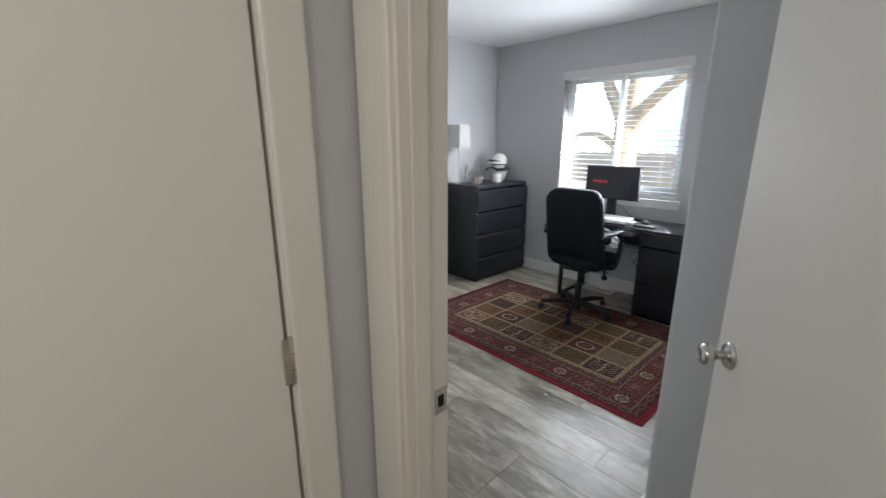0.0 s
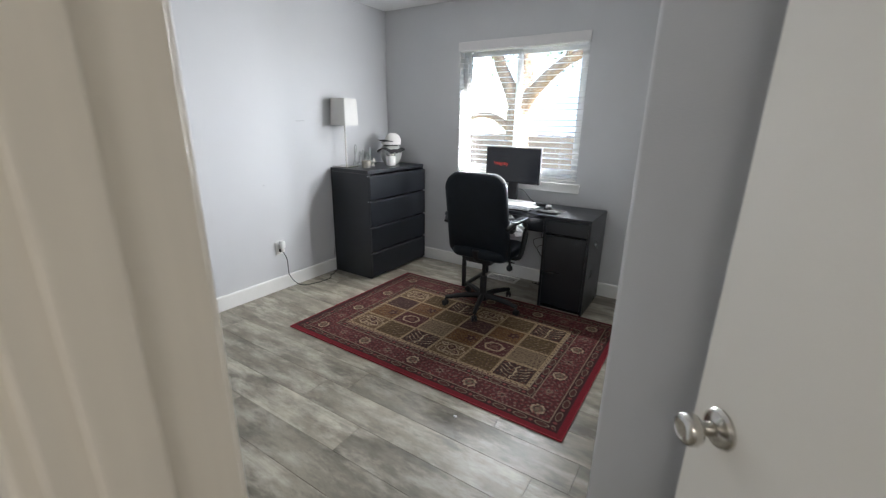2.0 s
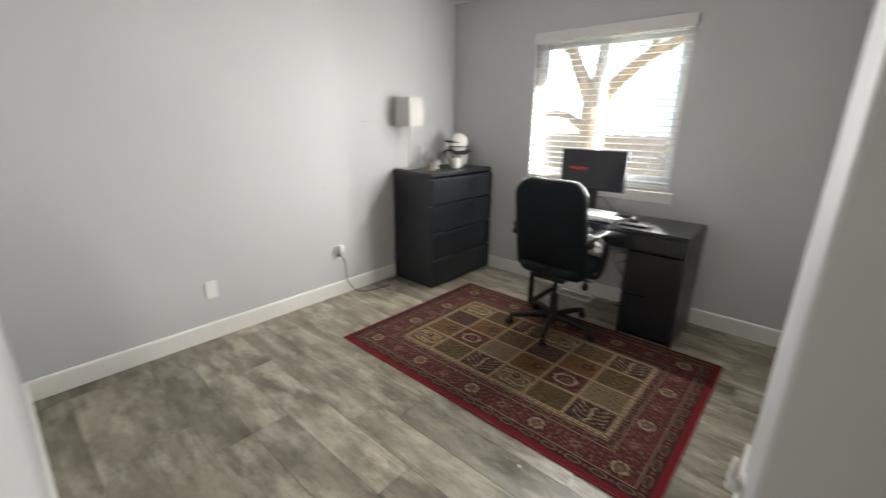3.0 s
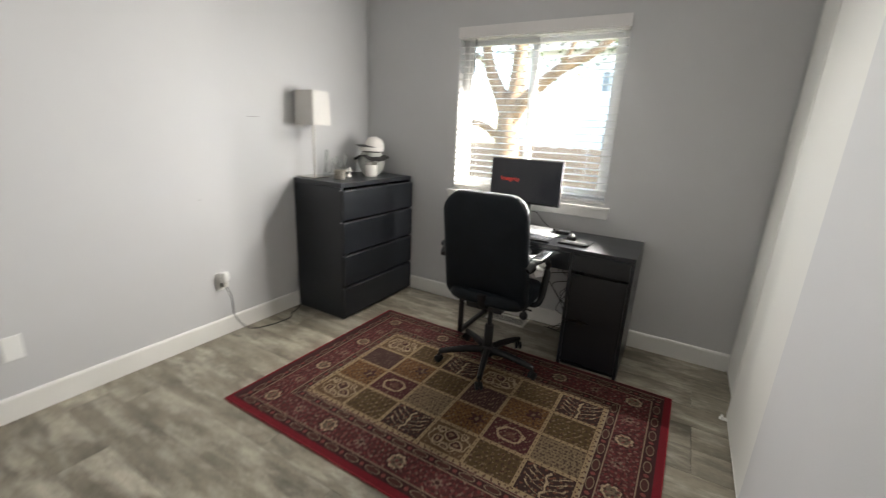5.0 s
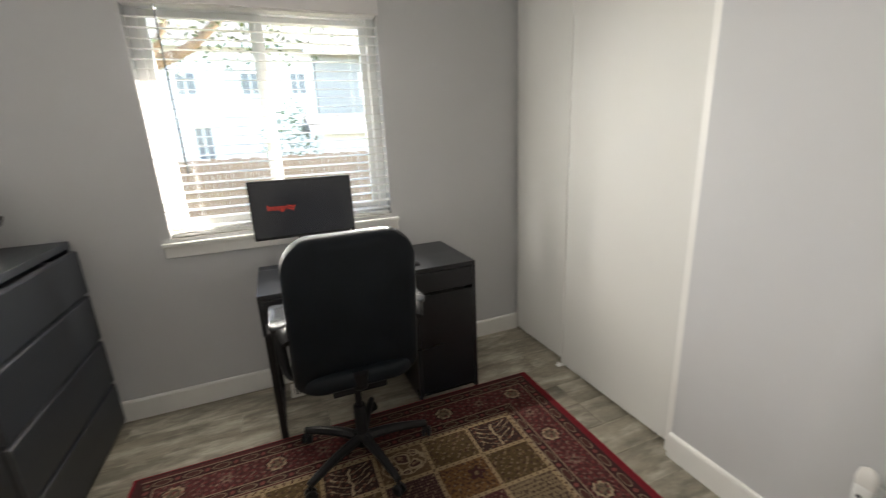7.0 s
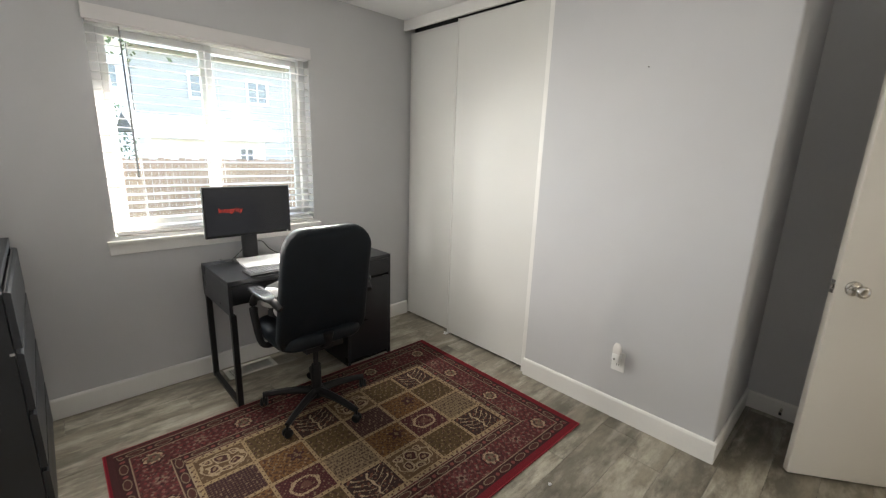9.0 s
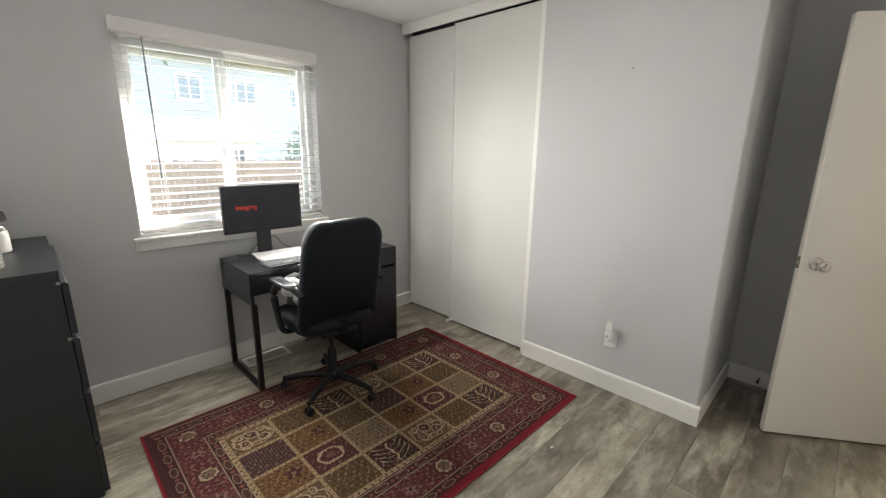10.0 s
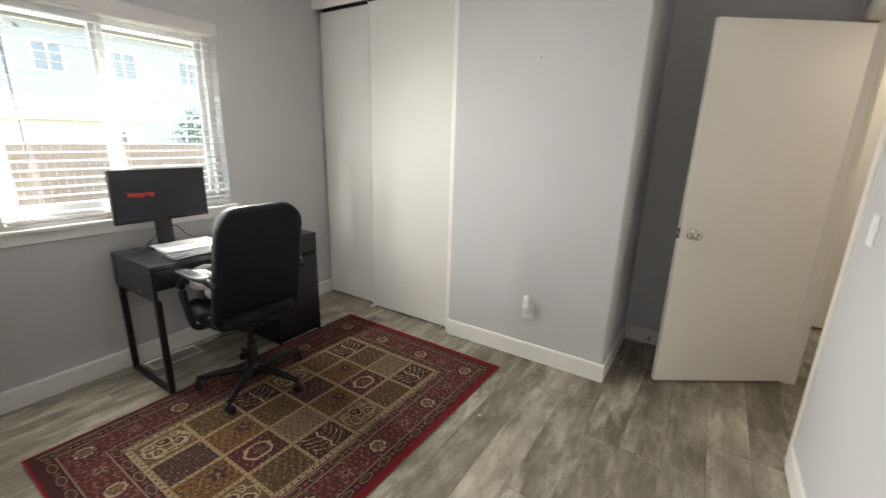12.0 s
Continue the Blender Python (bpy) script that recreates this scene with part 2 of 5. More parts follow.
def tube(bm, pts, r, segs=8, sx=1.0):
    """A round or flat bar along a line; r is one radius or one for each point."""
    ps = [Vector(p) for p in pts]
    rs = r if isinstance(r, (list, tuple)) else [r] * len(ps)
    up = Vector((0.03, 0.05, 1))
    rings = []
    for i, p in enumerate(ps):
        d = (ps[min(i + 1, len(ps) - 1)] - ps[max(i - 1, 0)]).normalized()
        u = d.cross(up)
        if u.length < 1e-3:
            u = d.cross(Vector((1, 0, 0)))
        u.normalize()
        v = u.cross(d)
        rings.append([bm.verts.new(p + rs[i] * (sx * math.cos(a) * u + math.sin(a) * v)) for a in (2 * math.pi * k / segs for k in range(segs))])
    for a, b in zip(rings, rings[1:]):
        for i in range(segs):
            j = (i + 1) % segs
            bm.faces.new((a[i], a[j], b[j], b[i]))
    bm.faces.new(rings[0][::-1])
    bm.faces.new(rings[-1])
    return bm


def rrect(w, h, r, n=6):
    pts = []
    for cx, cy, a0 in ((w / 2 - r, h / 2 - r, 0), (-w / 2 + r, h / 2 - r, 90), (-w / 2 + r, -h / 2 + r, 180), (w / 2 - r, -h / 2 + r, 270)):
        for i in range(n + 1):
            a = radians(a0 + 90 * i / n)
            pts.append((cx + r * math.cos(a), cy + r * math.sin(a)))
    return pts


def loft(bm, sections, m=None, cap=True):
    """Joins outlines of equal length: a list of (points, height)."""
    m = m or Matrix()
    rings = [[bm.verts.new(m @ Vector((x, y, z))) for x, y in pts] for pts, z in sections]
    for a, b in zip(rings, rings[1:]):
        k = len(a)
        for i in range(k):
            bm.faces.new((a[i], a[(i + 1) % k], b[(i + 1) % k], b[i]))
    if cap:
        bm.faces.new(rings[0][::-1])
        bm.faces.new(rings[-1])
    return bm


def pad(bm, w, h, t, r, puff, m=None, bend=None):
    """An upholstered panel in the xy plane, t thick, fuller in its middle by puff."""
    m = m or Matrix()
    bend = bend or (lambda v: v)
    base = rrect(w, h, r, 8)
    steps = [(0.0, -puff), (0.35, -puff * 0.88), (0.65, -puff * 0.6), (0.85, -puff * 0.25), (0.94, 0.0), (0.985, t * 0.14), (1.0, t * 0.36),
             (1.0, t * 0.64), (0.985, t * 0.86), (0.94, t), (0.85, t + puff * 0.25), (0.65, t + puff * 0.6), (0.35, t + puff * 0.88), (0.0, t + puff)]
    rings = []
    for s, z in steps:
        if s == 0:
            rings.append([bm.verts.new(m @ bend(Vector((0, 0, z))))])
        else:
            rings.append([bm.verts.new(m @ bend(Vector((x * s, y * s, z)))) for x, y in base])
    k = len(base)
    for a, b in zip(rings, rings[1:]):
        for i in range(k):
            j = (i + 1) % k
            if len(a) == 1:
                bm.faces.new((a[0], b[i], b[j]))
            elif len(b) == 1:
                bm.faces.new((a[j], a[i], b[0]))
            else:
                bm.faces.new((a[i], b[i], b[j], a[j]))
    return bm


def mesh_of(name, bm, material, soft=False):
    bmesh.ops.recalc_face_normals(bm, faces=bm.faces)
    me = bpy.data.meshes.new(name)
    bm.to_mesh(me)
    bm.free()
    me.materials.append(material)
    if soft:
        me.polygons.foreach_set("use_smooth", [True] * len(me.polygons))
        me.set_sharp_from_angle(angle=radians(38))
    return me


def part(name, bm, material, parent, label="", soft=False):
    ob = new(name, mesh_of(name, bm, material, soft))
    ob.parent = parent
    return tagged(ob, label)


def thing(name, x, y, z, label, category, turn=0, group="", kind=""):
    ob = new(name)
    ob.empty_display_size = 0.1
    ob.matrix_world = pose(x, y, z, 0, 0, turn)
    return tagged(ob, label, category, group, kind)


def solid(name, bm, material, label="", category="", group="", kind="", soft=False):
    return tagged(new(name, mesh_of(name, bm, material, soft)), label, category, group, kind)


def letters(name, text, size, material, parent, m, deep=0.0006):
    cu = bpy.data.curves.new(name, "FONT")
    cu.body, cu.size, cu.extrude = text, size, deep
    cu.align_x, cu.align_y = "LEFT", "CENTER"
    tmp = bpy.data.objects.new(name, cu)
    scene.collection.objects.link(tmp)
    me = bpy.data.meshes.new_from_object(tmp.evaluated_get(bpy.context.evaluated_depsgraph_get()))
    bpy.data.objects.remove(tmp)
    me.materials.append(material)
    ob = new(name, me)
    ob.parent = parent
    ob.matrix_basis = m
    return ob


# ---- structure ----
CEIL = 2.44
WN = 3.555           # window wall, room face
WB0, WB1 = 0.075, 0.188   # wall with the doorway, hall face and room face
CX = 2.822           # closet front, room face
CY = 1.078           # closet end
EX = 3.565           # east wall of the door recess
DJ0, DJ1 = 2.669, 3.490  # doorway between its jambs
HX = 2.556           # hall's west wall
HE, HS = 4.68, -1.45
WX0, WX1, WZ0, WZ1 = 0.875, 2.025, 0.945, 2.06   # window opening
STRUCT = "structure"


def wall(name, boxes, label, mat=M_WALL):
    bm = bmesh.new()
    for b in boxes:
        box(bm, *b)
    return solid(name, bm, mat, label, "wall", kind=STRUCT)


wall("wall_west", [(-0.14, WB0, -0.1, 0, WN + 0.16, CEIL + 0.1)], "light grey painted wall behind the black dresser")
wall("wall_north", [(0, WN, -0.1, WX0, WN + 0.16, CEIL + 0.1), (WX1, WN, -0.1, EX + 0.14, WN + 0.16, CEIL + 0.1),
                    (WX0, WN, -0.1, WX1, WN + 0.16, WZ0), (WX0, WN, WZ1, WX1, WN + 0.16, CEIL + 0.1)], "grey painted wall with the window in it")
wall("wall_south", [(0, WB0, -0.1, DJ0 - 0.02, WB1, CEIL + 0.1), (DJ1 + 0.02, WB0, -0.1, EX, WB1, CEIL + 0.1),
                    (DJ0 - 0.02, WB0, 2.07, DJ1 + 0.02, WB1, CEIL + 0.1)], "grey painted wall with the doorway in it")
wall("wall_east", [(EX, WB1 - 0.115, -0.1, EX + 0.14, WN, CEIL + 0.1)], "dark shaded grey wall behind the open door")
out = [(CX + 0.012 * (1 - math.sin(radians(q))), CY + 0.012 * (1 - math.cos(radians(q)))) for q in range(90, -1, -15)]
out += [(EX, CY), (EX, CY + 0.11), (CX + 0.11, CY + 0.11), (CX + 0.11, 2.19), (CX, 2.19)]
solid("wall_closet", loft(bmesh.new(), [(out, -0.1), (out, CEIL + 0.1)]), M_WALL, "light grey painted closet wall with rounded corner", "wall", kind=STRUCT, soft=True)
wall("wall_hall_west", [(HX - 0.12, HS, -0.1, HX, -0.99, CEIL + 0.1), (HX - 0.12, -0.088, -0.1, HX, WB0, CEIL + 0.1),
                        (HX - 0.12, -0.99, 2.06, HX, -0.088, CEIL + 0.1)], "grey painted hall wall beside a closed door")
wall("wall_hall_south", [(HX, HS - 0.12, -0.1, HE, HS, CEIL + 0.1)], "plain painted hall wall")
wall("wall_hall_north", [(EX + 0.14, WB0, -0.1, HE, WB0 + 0.11, CEIL + 0.1)], "plain painted hall wall")
wall("wall_hall_east", [(HE, HS, -0.1, HE + 0.12, WB0, CEIL + 0.1)], "plain painted hall wall at its end")
solid("ceiling", boxm(-0.14, HS - 0.12, CEIL, HE + 0.12, WN + 0.16, CEIL + 0.09), M_CEIL, "white textured ceiling", "ceiling", kind=STRUCT)


def moulding(name, runs, label, h=0.118, t=0.014, mat=M_TRIM, z=0.0):
    """Baseboards with an eased top edge; runs of (x0, y0, x1, y1, nx, ny), n pointing into the room."""
    bm = bmesh.new()
    for x0, y0, x1, y1, nx, ny in runs:
        prof = [(0, 0), (t, 0), (t, h - 0.012), (t - 0.003, h - 0.004), (t - 0.008, h), (0, h)]
        a = [bm.verts.new((x0 + nx * d, y0 + ny * d, z + v)) for d, v in prof]
        b = [bm.verts.new((x1 + nx * d, y1 + ny * d, z + v)) for d, v in prof]
        for i in range(len(prof)):
            j = (i + 1) % len(prof)
            bm.faces.new((a[i], a[j], b[j], b[i]))
        bm.faces.new(a)
        bm.faces.new(b[::-1])
    return solid(name, bm, mat, label, "baseboard", kind=STRUCT)


moulding("baseboard_west", [(0, WB1 + 0.014, 0, WN - 0.014, 1, 0)], "white painted baseboard along the grey wall")
moulding("baseboard_north", [(0, WN, 2.898, WN, 0, -1)], "white painted baseboard under the window")
moulding("baseboard_south", [(0, WB1, DJ0 - 0.068, WB1, 0, 1)], "white painted baseboard beside the doorway")
moulding("baseboard_closet", [(CX, CY - 0.014, CX, 2.192, -1, 0), (CX - 0.0, CY, EX, CY, 0, -1)], "white painted baseboard round the closet corner")
moulding("baseboard_east", [(EX, WB1, EX, CY - 0.014, -1, 0)], "white baseboard in shade behind the door", h=0.105)

# closet: header, side strip, sliding doors
solid("trim_closet_header", boxm(2.835, 2.191, 2.364, 2.86, WN, CEIL - 0.001, bevel=0.002), M_TRIM, "white painted header board over the sliding closet doors", "trim", kind=STRUCT)
solid("trim_closet_side", boxm(2.832, 2.191, 0.0, 2.860, 2.226, 2.3635, bevel=0.002), M_TRIM, "narrow white strip beside the sliding closet door", "trim", kind=STRUCT)
for nm, x, y0, y1, lab in (("door_1", 2.866, 2.242, 2.985, "cream sliding closet door in the front track"), ("door_2", 2.902, 2.93, WN - 0.018, "cream sliding closet door in the rear track")):
    d = thing(nm, x, y0, 0.020, lab, "door", kind=STRUCT)
    part("panel", boxm(0, 0.004, 0.004, 0.028, y1 - y0 - 0.004, 2.333, bevel=0.002), M_CLOSET, d)
    part("edge_strip", boxm(-0.003, 0, 0, 0.026, 0.0035, 2.336), M_TRIM, d)
    part("edge_strip", boxm(-0.003, y1 - y0 - 0.0035, 0, 0.026, y1 - y0, 2.336), M_TRIM, d)
    part("bottom_strip", boxm(-0.002, 0.0036, 0, 0.027, y1 - y0 - 0.0036, 0.004), M_TRIM, d)
# added black sheet: the unlit closet's shade as colour, darkens the door gaps
solid("closet_shade_sheet", boxm(2.95, 2.2, 0.0, 2.96, WN, CEIL - 0.002), M_DARK, "black sheet painting the closet's shade behind the sliding doors", "wall", kind=STRUCT)
g = thing("closet_floor_guide", 2.855, 2.985, 0.0, "small white plastic sliding door guide on floor", "door guide")
part("foot", boxm(-0.02, -0.014, 0.0025, 0.04, 0.014, 0.006, bevel=0.001), M_WHITE, g)
part("fin", boxm(-0.012, -0.012, 0.006, -0.005, 0.012, 0.022, bevel=0.001), M_WHITE, g)

# doorway: jambs, stops, casing on both sides
bm = bmesh.new()
box(bm, DJ0 - 0.02, WB0, 0, DJ0, WB1, 2.05, bevel=0.0015)
box(bm, DJ1, WB0, 0, DJ1 + 0.02, WB1, 2.05, bevel=0.0015)
box(bm, DJ0 - 0.02, WB0, 2.05, DJ1 + 0.02, WB1, 2.07)
solid("trim_door_jamb", bm, M_JAMB, "cream painted door jamb with brush marks", "door jamb", kind=STRUCT)
bm = bmesh.new()
box(bm, DJ0, WB0 + 0.022, 0, DJ0 + 0.006, WB0 + 0.062, 2.039, bevel=0.003, seg=2)
box(bm, DJ1 - 0.011, WB0 + 0.022, 0, DJ1, WB0 + 0.062, 2.039, bevel=0.002)
box(bm, DJ0, WB0 + 0.022, 2.039, DJ1, WB0 + 0.062, 2.05)
solid("trim_door_stop", bm, M_JAMB, "cream painted door stop strip", "trim", kind=STRUCT)


def casing(bm, u0, u1, v0, v1, put):
    """A casing strip: flat with stepped edges; put maps (u, v, out) to the world."""
    w = u1 - u0
    prof = [(0, 0), (0, 0.0105), (0.03 * w, 0.0122), (0.09 * w, 0.0130), (0.45 * w, 0.0133), (0.90 * w, 0.0130), (0.97 * w, 0.0120), (w, 0.0095), (w, 0)]
    a = [bm.verts.new(put(u0 + d, v0, o)) for d, o in prof]
    b = [bm.verts.new(put(u0 + d, v1, o)) for d, o in prof]
    for i in range(len(prof)):
        j = (i + 1) % len(prof)
        bm.faces.new((a[i], a[j], b[j], b[i]))
    bm.faces.new(a)
    bm.faces.new(b[::-1])


bm = bmesh.new()
casing(bm, HX + 0.012, DJ0 - 0.008, 0, 2.125, lambda u, v, o: (u, WB0 - o, v))
casing(bm, DJ1 + 0.008, DJ1 + 0.085, 0, 2.125, lambda u, v, o: (2 * DJ1 + 0.093 - u, WB0 - o, v))
box(bm, DJ0 - 0.008, WB0 - 0.013, 2.058, DJ1 + 0.008, WB0, 2.125)
solid("trim_door_casing_hall", bm, M_JAMB, "cream painted door casing on the hall side", "door casing", kind=STRUCT)
bm = bmesh.new()
casing(bm, DJ0 - 0.068, DJ0 - 0.008, 0, 2.118, lambda u, v, o: (u, WB1 + o * 0.6, v))
casing(bm, DJ1 + 0.008, DJ1 + 0.068, 0, 2.118, lambda u, v, o: (2 * DJ1 + 0.076 - u, WB1 + o * 0.6, v))
box(bm, DJ0 - 0.008, WB1, 2.058, DJ1 + 0.008, WB1 + 0.008, 2.118)
solid("trim_door_casing_room", bm, M_JAMB, "cream painted door casing on the room side", "door casing", kind=STRUCT)
sp = thing("strike_plate", DJ0, 0.166, 0.911, "nickel strike plate let into the door jamb", "strike plate")
bm = bmesh.new()
for b in ((0.0002, -0.016, 0.014, 0.0022, 0.018, 0.029), (0.0002, -0.016, -0.029, 0.0022, 0.018, -0.014), (0.0002, -0.016, -0.0139, 0.0022, -0.009, 0.0139), (0.0002, 0.008, -0.0139, 0.0022, 0.018, 0.0139)):
    box(bm, *b)
part("plate", bm, M_CHROME, sp)
# no real recess: a flat black piece paints the hole's shade
part("hole", boxm(0.0003, -0.009, -0.0139, 0.0008, 0.008, 0.0139), M_DARK, sp, "flat black piece painting the latch hole's shade")
for z in (-0.022, 0.022):
    part("screw", lathe(bmesh.new(), [(0.0, 0.0036), (0.0028, 0.0034), (0.0035, 0.0022)], 10, pose(0, 0.0, z, 0, 90, 0)), M_CHROME, sp, soft=True)


# hinge and knob
def hinge(parent, m):
    h = part("hinge", lathe(bmesh.new(), [(0, -0.047), (0.004, -0.047), (0.006, -0.044), (0.006, 0.044), (0.004, 0.047), (0, 0.047)], 12, m), M_HINGE, parent, "paint-smeared worn metal hinge", soft=True)
    leaf = bmesh.new()
    box(leaf, -0.002, 0.004, -0.044, 0.0005, 0.016, 0.044)
    box(leaf, -0.002, -0.016, -0.044, 0.0005, -0.004, 0.044)
    leaf.transform(m)
    part("leaf", leaf, M_HINGE, h)
    for z in (-0.016, 0.016):
        # black ring paints the shade between hinge knuckles
        part("knuckle_shade", lathe(bmesh.new(), [(0.0063, z - 0.0006), (0.0063, z + 0.0006)], 12, m), M_DARK, h)
    return h


def knob(parent, m):
    """A round door knob on a rose, its axis along local z."""
    r = part("rose", lathe(bmesh.new(), [(0, 0), (0.033, 0), (0.033, 0.004), (0.029, 0.009), (0.016, 0.012), (0.0125, 0.014)], 28, m), M_CHROME, parent, soft=True)
    part("knob", lathe(bmesh.new(), [(0.0115, 0.012), (0.0115, 0.03), (0.015, 0.036), (0.023, 0.041), (0.0265, 0.05), (0.026, 0.058), (0.021, 0.065), (0.016, 0.067), (0.013, 0.0655), (0, 0.0655)], 28, m), M_CHROME, r, "satin nickel round knob", soft=True)


def room_door(name, m, w, label, knob_sides=(), hinges=(0.22, 1.03, 1.83), knob_z=0.933, pins=0.003, pin_in=-0.002):
    """A flush slab; local x runs from the hinge edge to the free edge, local +y looks out of its main face."""
    d = new(name)
    d.matrix_world = m
    tagged(d, label, "door", kind=STRUCT)
    part("slab", boxm(0, -0.035, 0, w, 0, 2.03, bevel=0.0015), M_DOOR, d)
    for s in knob_sides:
        knob(d, pose(w - 0.066, 0.0 if s > 0 else -0.035, knob_z, -90 * s, 0, 0))
    for z in hinges:
        hinge(d, pose(pin_in, pins, z, 0, 0, -90))
    return d


dd = math.degrees(math.atan2(0.803 - 0.135, 3.016 - 3.478))
dr = room_door("door_3", pose(3.478, 0.135, 0.012, 0, 0, dd), 0.812, "cream painted flush door standing open", knob_sides=(1, -1), pins=-0.039)
part("latch", boxm(0.8136, -0.023, 0.923, 0.8215, -0.012, 0.943, bevel=0.002), M_CHROME, dr)
part("latch_plate", boxm(0.8121, -0.029, 0.904, 0.8135, -0.006, 0.962), M_CHROME, dr)

# closed door in the hall's west wall, its casing and hinges
room_door("door_4", pose(HX - 0.0015, -0.1015, 0.012, 0, 0, -90), 0.857, "cream painted closed hall door with visible hinges", hinges=(0.24, 1.048, 1.83), pin_in=-0.0095)
bm = bmesh.new()
box(bm, HX - 0.10, -0.0950, 0, HX, -0.0885, 2.05)
box(bm, HX - 0.10, -0.99, 0, HX, -0.962, 2.05)
box(bm, HX - 0.10, -0.99, 2.05, HX, -0.0885, 2.06)
solid("trim_hall_door_jamb", bm, M_DOOR, "cream painted jamb of the hall door", "door jamb", kind=STRUCT)
bm = bmesh.new()
casing(bm, 0.0215, 0.0900, 0, 2.12, lambda u, v, o: (HX + o * 0.75, -u, v))
casing(bm, 0.968, 1.04, 0, 2.12, lambda u, v, o: (HX + o * 0.75, -u, v))
solid("trim_hall_door_casing", bm, M_DOOR, "cream painted flat casing of the hall door", "door casing", kind=STRUCT)
# added black sheet paints the shade behind the hall door
solid("hall_door_shade_sheet", boxm(HX - 0.12, -0.99, 0, HX - 0.11, -0.088, 2.06), M_DARK, "black sheet painting the shade behind the closed door", "wall", kind=STRUCT)

# cream door at the hall's end
room_door("door_5", pose(HE - 0.037, -0.95, 0.02, 0, 0, 90), 0.80, "cream painted closed door at the hall's end", hinges=())

# light switch beside the doorway
sw = thing("light_switch", 2.43, WB1, 1.155, "white rocker light switch plate on the wall", "light switch")
part("plate", boxm(-0.035, 0.0005, -0.057, 0.035, 0.006, 0.057, bevel=0.003, seg=2), M_WHITE, sw)
part("rocker", boxm(-0.016, 0.006, -0.033, 0.016, 0.0095, 0.033, bevel=0.002), M_WHITE, sw)

# ---- window ----
win = thing("window_1", WX0, WN, WZ0, "white vinyl sliding window with blown-out daylight", "window", kind=STRUCT)
W, H = WX1 - WX0, WZ1 - WZ0
bm = bmesh.new()
for b in ((0.002, 0.07, 0.002, 0.045, 0.13, H - 0.002), (W - 0.045, 0.07, 0.002, W - 0.002, 0.13, H - 0.002), (0.045, 0.07, 0.002, W - 0.045, 0.13, 0.045), (0.045, 0.07, H - 0.045, W - 0.045, 0.13, H - 0.002)):
    box(bm, *b, bevel=0.003)
part("window_frame", bm, M_VINYL, win)
for x0, x1, y0 in ((0.046, 0.575, 0.075), (0.515, W - 0.046, 0.102)):
    bm = bmesh.new()
    for b in ((x0, y0, 0.046, x0 + 0.035, y0 + 0.024, H - 0.046), (x1 - 0.035, y0, 0.046, x1, y0 + 0.024, H - 0.046),
              (x0 + 0.035, y0, 0.046, x1 - 0.035, y0 + 0.024, 0.081), (x0 + 0.035, y0, H - 0.081, x1 - 0.035, y0 + 0.024, H - 0.046)):
        box(bm, *b, bevel=0.003)
    sash = part("sash", bm, M_VINYL, win)
    pane = part("pane", boxm(x0 + 0.03, y0 + 0.010, 0.076, x1 - 0.03, y0 + 0.014, H - 0.076), M_GLASS, sash, "clear glass pane")
    pane.visible_shadow = False
sill = thing("trim_window_sill", WX0, WN, 0.0, "white painted window stool and apron", "window sill", kind=STRUCT)
part("stool", boxm(-0.040, -0.032, 0.909, W + 0.040, -0.0005, 0.929, bevel=0.004, seg=2), M_TRIM, sill)
part("stool_inside", boxm(0.001, 0.0, 0.9455, W - 0.001, 0.069, 0.9495), M_TRIM, sill)
part("apron", boxm(-0.036, -0.013, 0.850, W + 0.036, -0.0005, 0.9085, bevel=0.003), M_TRIM, sill)

# horizontal blind
bl = thing("window_blind", WX0, WN, 0.0, "white horizontal slat blind hanging open in window", "window blind")
part("valance", boxm(-0.008, -0.022, 2.022, W + 0.008, -0.008, 2.092, bevel=0.003, seg=2), M_VALANCE, bl, "flat white valance")
part("headrail", boxm(0.006, -0.007, 2.015, W - 0.006, 0.045, 2.058), M_SLAT, bl)
slat_me = None
N_SLAT = 23
for i in range(N_SLAT):
    z = 0.992 + i * 0.0443
    if slat_me is None:
        bm = bmesh.new()
        secs = []
        for k in range(7):
            u = -1 + k / 3
            secs.append((0.0245 * u, 0.0022 * (1 - u * u)))
        ring = [(y, zz + 0.0013) for y, zz in secs] + [(y, zz - 0.0013) for y, zz in reversed(secs)]
        a = [bm.verts.new((0.003, y, zz)) for y, zz in ring]
        b = [bm.verts.new((W - 0.003, y, zz)) for y, zz in ring]
        for q in range(len(ring)):
            r = (q + 1) % len(ring)
            bm.faces.new((a[q], a[r], b[r], b[q]))
        bm.faces.new(a)
        bm.faces.new(b[::-1])
        slat_me = mesh_of("slat", bm, M_SLAT, True)
    ob = new("slat", slat_me)
    ob.parent = bl
    ob.matrix_basis = pose(0, 0.022, z, 5.0 + 0.8 * math.sin(i * 2.3), 0.1 * math.sin(i * 1.7))
part("bottom_rail", boxm(0.008, 0.0, 0.953, W - 0.008, 0.046, 0.97, bevel=0.004), M_SLAT, bl)
for x in (0.16, W * 0.5, W - 0.16):
    for y in (-0.0045, 0.0485):
        part("ladder_cord", tube(bmesh.new(), [(x, y, 0.962), (x, y, 2.016)], 0.0009, 5), M_SLAT, bl)
part("tilt_wand", tube(bmesh.new(), [(0.135, -0.012, 2.012), (0.135, -0.014, 1.7), (0.137, -0.015, 1.26)], [0.0036, 0.0045, 0.005], 8), M_WAND, bl, "thin grey tilt wand", soft=True)

